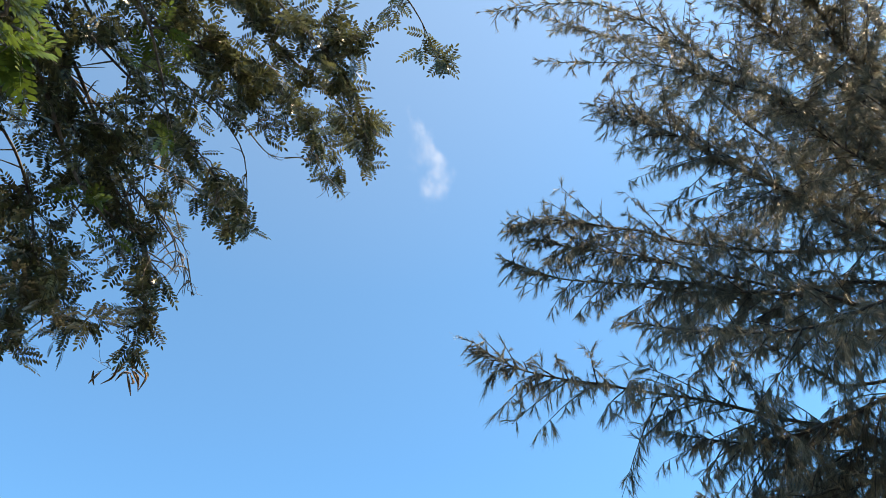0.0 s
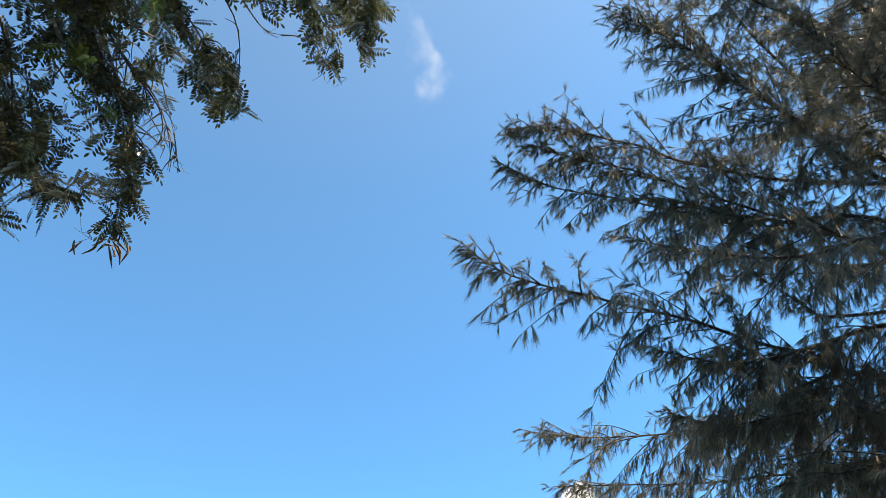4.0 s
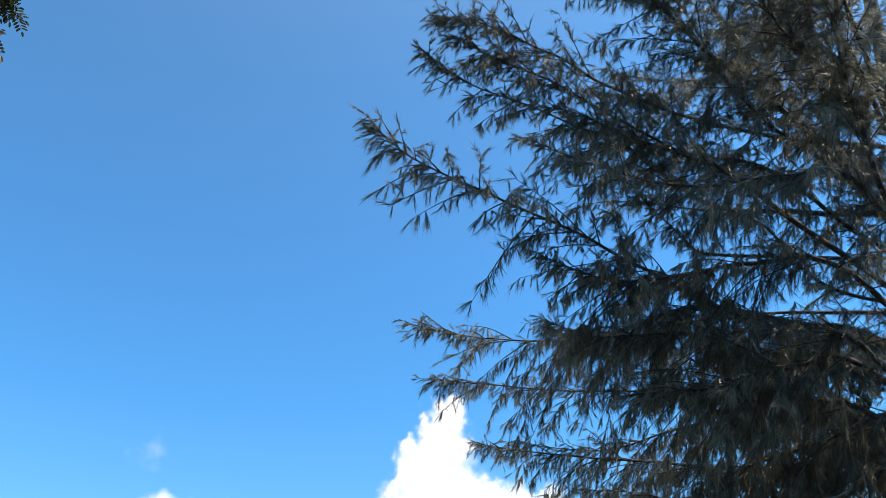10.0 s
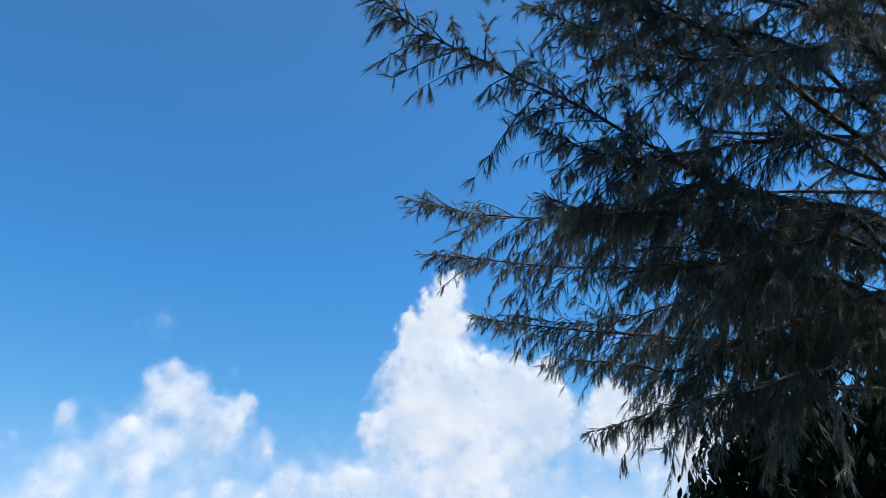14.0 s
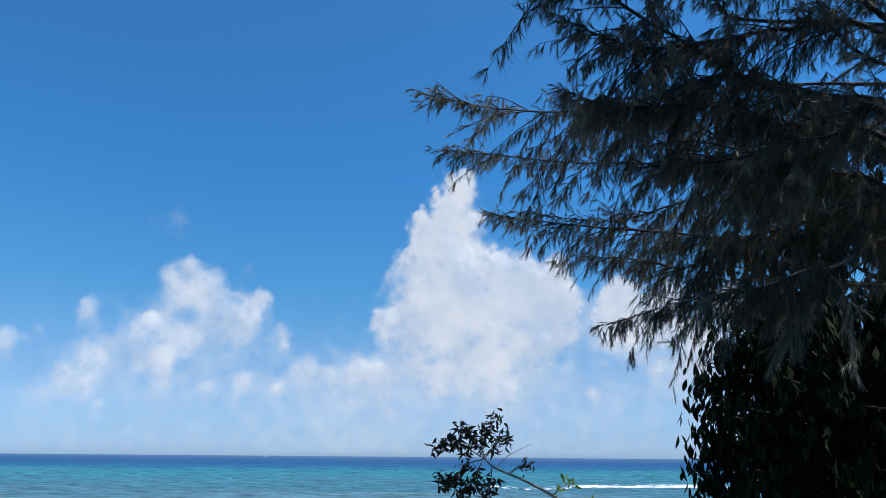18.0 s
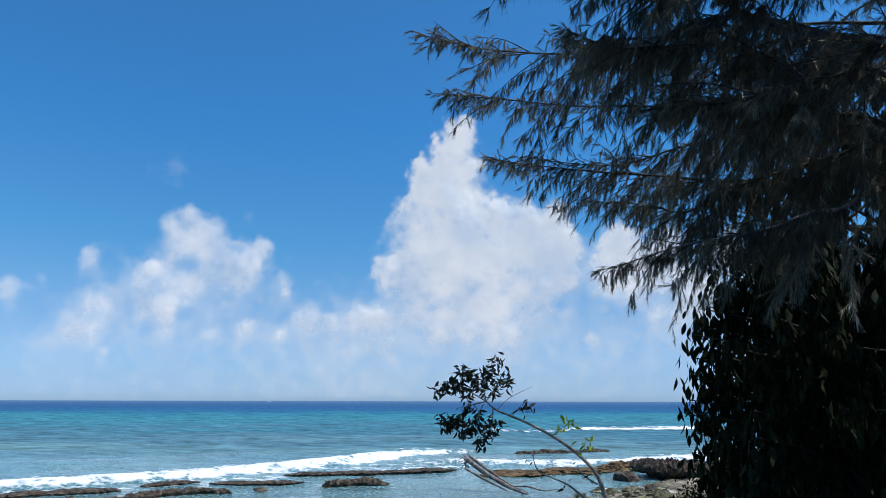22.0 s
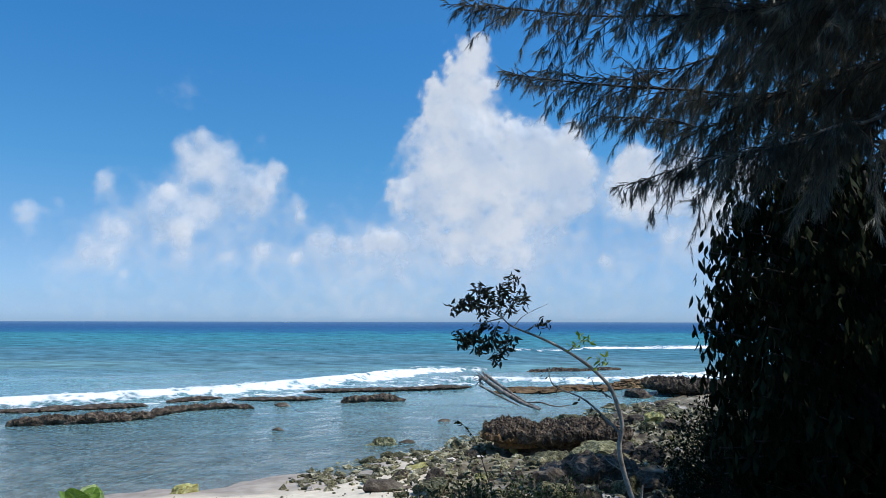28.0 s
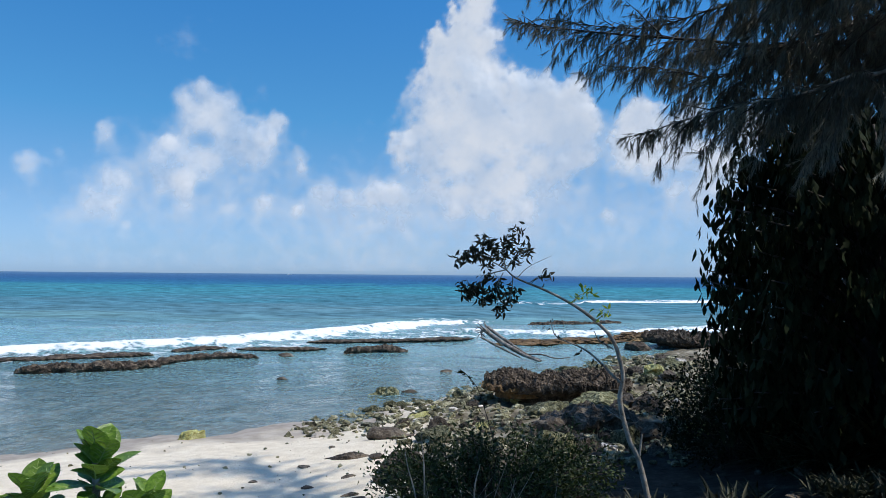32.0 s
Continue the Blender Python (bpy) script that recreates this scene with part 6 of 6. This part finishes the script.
# a thin seedling that stands out of the shrub, and two bare stems before it
seedling = thing("seedling", "thin seedling with small dark leaves rising out of a shrub", "seedling", (0.6, 7.38, gz(0.6, 7.38)))
QROOT = np.array([0.6, 7.38, gz(0.6, 7.38)])
line = smooth_line([QROOT, (0.58, 7.38, 1.1), (0.52, 7.38, 1.37), (0.45, 7.39, 1.6), (0.37, 7.39, 1.83), (0.28, 7.4, 1.95), (0.19, 7.4, 2.03)], 30)
part("stem", under(tubes("stem", [(line, [0.008, 0.006, 0.004, 0.002])], 6, 0.1), QROOT), bark, seedling)
for k in range(22):
    x = Vector(unit(random_ways(1)[0] + np.array([-0.4, 0, 0.1])))
    y = x.cross(Vector(random_ways(1)[0])).normalized()
    lf = new("leaf", hang)
    lf.parent = seedling
    lf.matrix_basis = Matrix.Translation(Vector(line[29 - k % 14] - QROOT)) @ Matrix((x, y, x.cross(y))).transposed().to_4x4() @ Matrix.Scale(float(rng.uniform(0.035, 0.065)), 4)
for pts in ([(-0.33, 6.59, 1.38), (-0.3, 6.59, 1.23), (-0.24, 6.6, 1.02), (-0.16, 6.6, 0.6)], [(-0.19, 6.8, 1.49), (-0.16, 6.8, 1.17), (-0.15, 6.8, 0.6)], [(0.35, 6.5, 1.3), (0.3, 6.5, 1.05), (0.33, 6.5, 0.6)]):
    foot = np.array(pts[-1])
    stick = thing("bare_stem", "thin bare pale stem standing in front of a shrub", "twig", foot)
    part("stem", under(tubes("stem", [(smooth_line(pts[::-1], 14), [0.009, 0.008, 0.006, 0.003])], 6, 0.15), foot), pale_bark, stick)


def clump(at, n, length, material, label, name="grass_clump", upright=0.6, wide=0.012):
    """A clump of strap-shaped leaves that arch outwards."""
    ob = thing(name, label, "grass", at)
    d = unit(np.stack([rng.normal(size=n), rng.normal(size=n), rng.uniform(upright, 2.2, n)], -1))
    ln = length * rng.uniform(0.5, 1.15, n)
    v, f = leaf_pattern(5, wide * 2, 0.3, 0.38, 0.8)
    me = scatter("foliage", v, f, rng.normal(size=(n, 3)) * (0.07, 0.07, 0.0), d, np.tile([0, 0, 1.0], (n, 1)), np.stack([ln, ln, ln], -1))
    part("foliage", me, material, ob, kind="stuff")
    return ob


for k, (x, y, s) in enumerate([(4.3, 8.0, 0.9), (4.9, 7.9, 1.0), (5.6, 8.6, 1.1), (3.9, 8.6, 0.7), (5.2, 7.2, 0.8)]):
    clump((x, y, gz(x, y)), 90, s, dry_grass, "dark clump of long strap leaves in shade, some dry", wide=0.03)
for k in range(40):
    x, y = rng.uniform(2.3, 5.2), rng.uniform(5.6, 7.6)
    clump((x, y, gz(x, y)), 46, rng.uniform(0.16, 0.34), dry_grass, "low tuft of weeds on shaded ground", "weed_tuft", 0.3, 0.05)
for k in range(5):
    x, y = rng.uniform(1.2, 2.4), rng.uniform(6.6, 7.6)
    clump((x, y, gz(x, y)), 40, 0.22, dry_grass, "low tuft of weeds on shaded ground", "weed_tuft", 0.3, 0.05)

# ---- the fleshy-leaved plant on the bank ----
plant = thing("beach_plant", "fresh green fleshy-leaved shrub with glossy oval leaves", "plant", (-0.85, 1.75, gz(-0.85, 1.75)))
PROOT = np.array([-0.85, 1.75, gz(-0.85, 1.75)])
plant_v, plant_f = leaf_pattern(12, 0.6, 0.22, 0.2, 1.35, 0.72)
plant_leaf = raw("leaf", plant_v, [plant_f], True)
plant_leaf.materials.append(glossleaf)
veins = [([(0.0, 0, 0.004), (0.4, 0, -0.03), (0.92, 0, -0.165)], [0.02, 0.015, 0.005])]
for k in range(5):
    u = 0.2 + 0.13 * k
    for side in (-1, 1):
        veins.append(([(u, 0, 0.004 - 0.2 * u * u), (u + 0.1, side * 0.13, 0.018 - 0.2 * (u + 0.1) ** 2), (u + 0.16, side * 0.25, 0.034 - 0.2 * (u + 0.16) ** 2)], [0.009, 0.006, 0.003]))
rib_leaf = tubes("rib", veins, 4)
rib_leaf.materials.append(rib_mat)
prng = np.random.default_rng(11)
for (x, y, z), n, s in (((-0.855, 1.79, 2.53), 26, 0.108), ((-0.99, 1.75, 2.45), 22, 0.1), ((-0.735, 1.82, 2.415), 18, 0.095), ((-1.08, 1.7, 2.42), 16, 0.1), ((-0.92, 1.7, 2.37), 16, 0.095), ((-0.85, 1.82, 2.40), 14, 0.092)):
    top = np.array([x, y, z])
    part("stem", under(tubes("stem", [(smooth_line([PROOT + (0.05 * (x + 0.85), 0, -0.05), PROOT * 0.45 + top * 0.55 + prng.normal(size=3) * 0.03, top], 10), [0.014, 0.011, 0.009])], 7, 0.1), PROOT), pale_bark, plant)
    for k in range(n):
        a, up = 2.4 * k + prng.uniform(-0.5, 0.5), np.interp(k / n, [0, 1], [-0.15, 2.4]) + prng.uniform(-0.3, 0.3)
        d = Vector((math.cos(a), math.sin(a), up)).normalized()
        y2 = Vector((0, 0, 1)).cross(d).normalized()
        z2 = d.cross(y2)
        ob = new("leaf", plant_leaf)
        ob.parent = plant
        size = s * prng.uniform(0.6, 1.12)
        ob.matrix_basis = Matrix.Translation(Vector(top - PROOT) + Vector((0, 0, -0.085 + 0.1 * k / n))) @ Matrix((d, y2, z2)).transposed().to_4x4() @ Matrix.Rotation(prng.uniform(-0.7, 0.7), 4, "X") @ Matrix.Scale(size, 4)
        rb = new("rib", rib_leaf)
        rb.parent = ob

# ---- far out ----
boat = thing("boat", "small white boat far out on the horizon", "boat", (-314, 1467, 0.0))
hull_v = [(-5, -1.2, 0.9), (4, -1.2, 1.0), (6, 0, 1.5), (4, 1.2, 1.0), (-5, 1.2, 0.9), (-4.6, -0.8, -0.3), (3.4, -0.8, -0.3), (4.6, 0, -0.3), (3.4, 0.8, -0.3), (-4.6, 0.8, -0.3)]
hull_f = [(0, 1, 6, 5), (1, 2, 7, 6), (2, 3, 8, 7), (3, 4, 9, 8), (4, 0, 5, 9)]
boat_white = surface("white_boat_paint", [(0.7, 0.7, 0.7), (0.8, 0.8, 0.8)], 1.0, 0.4, 0)
me = bpy.data.meshes.new("hull")
me.from_pydata(hull_v, [], hull_f + [(4, 3, 2, 1, 0), (5, 6, 7, 8, 9)])
part("hull", me, boat_white, boat)
me = bpy.data.meshes.new("cabin")
me.from_pydata([(-3, -0.8, 1), (1, -0.8, 1), (1, 0.8, 1), (-3, 0.8, 1), (-2.8, -0.7, 2.4), (0.4, -0.7, 2.4), (0.4, 0.7, 2.4), (-2.8, 0.7, 2.4)], [], [(0, 1, 5, 4), (1, 2, 6, 5), (2, 3, 7, 6), (3, 0, 4, 7), (4, 5, 6, 7)])
part("cabin", me, boat_white, boat)
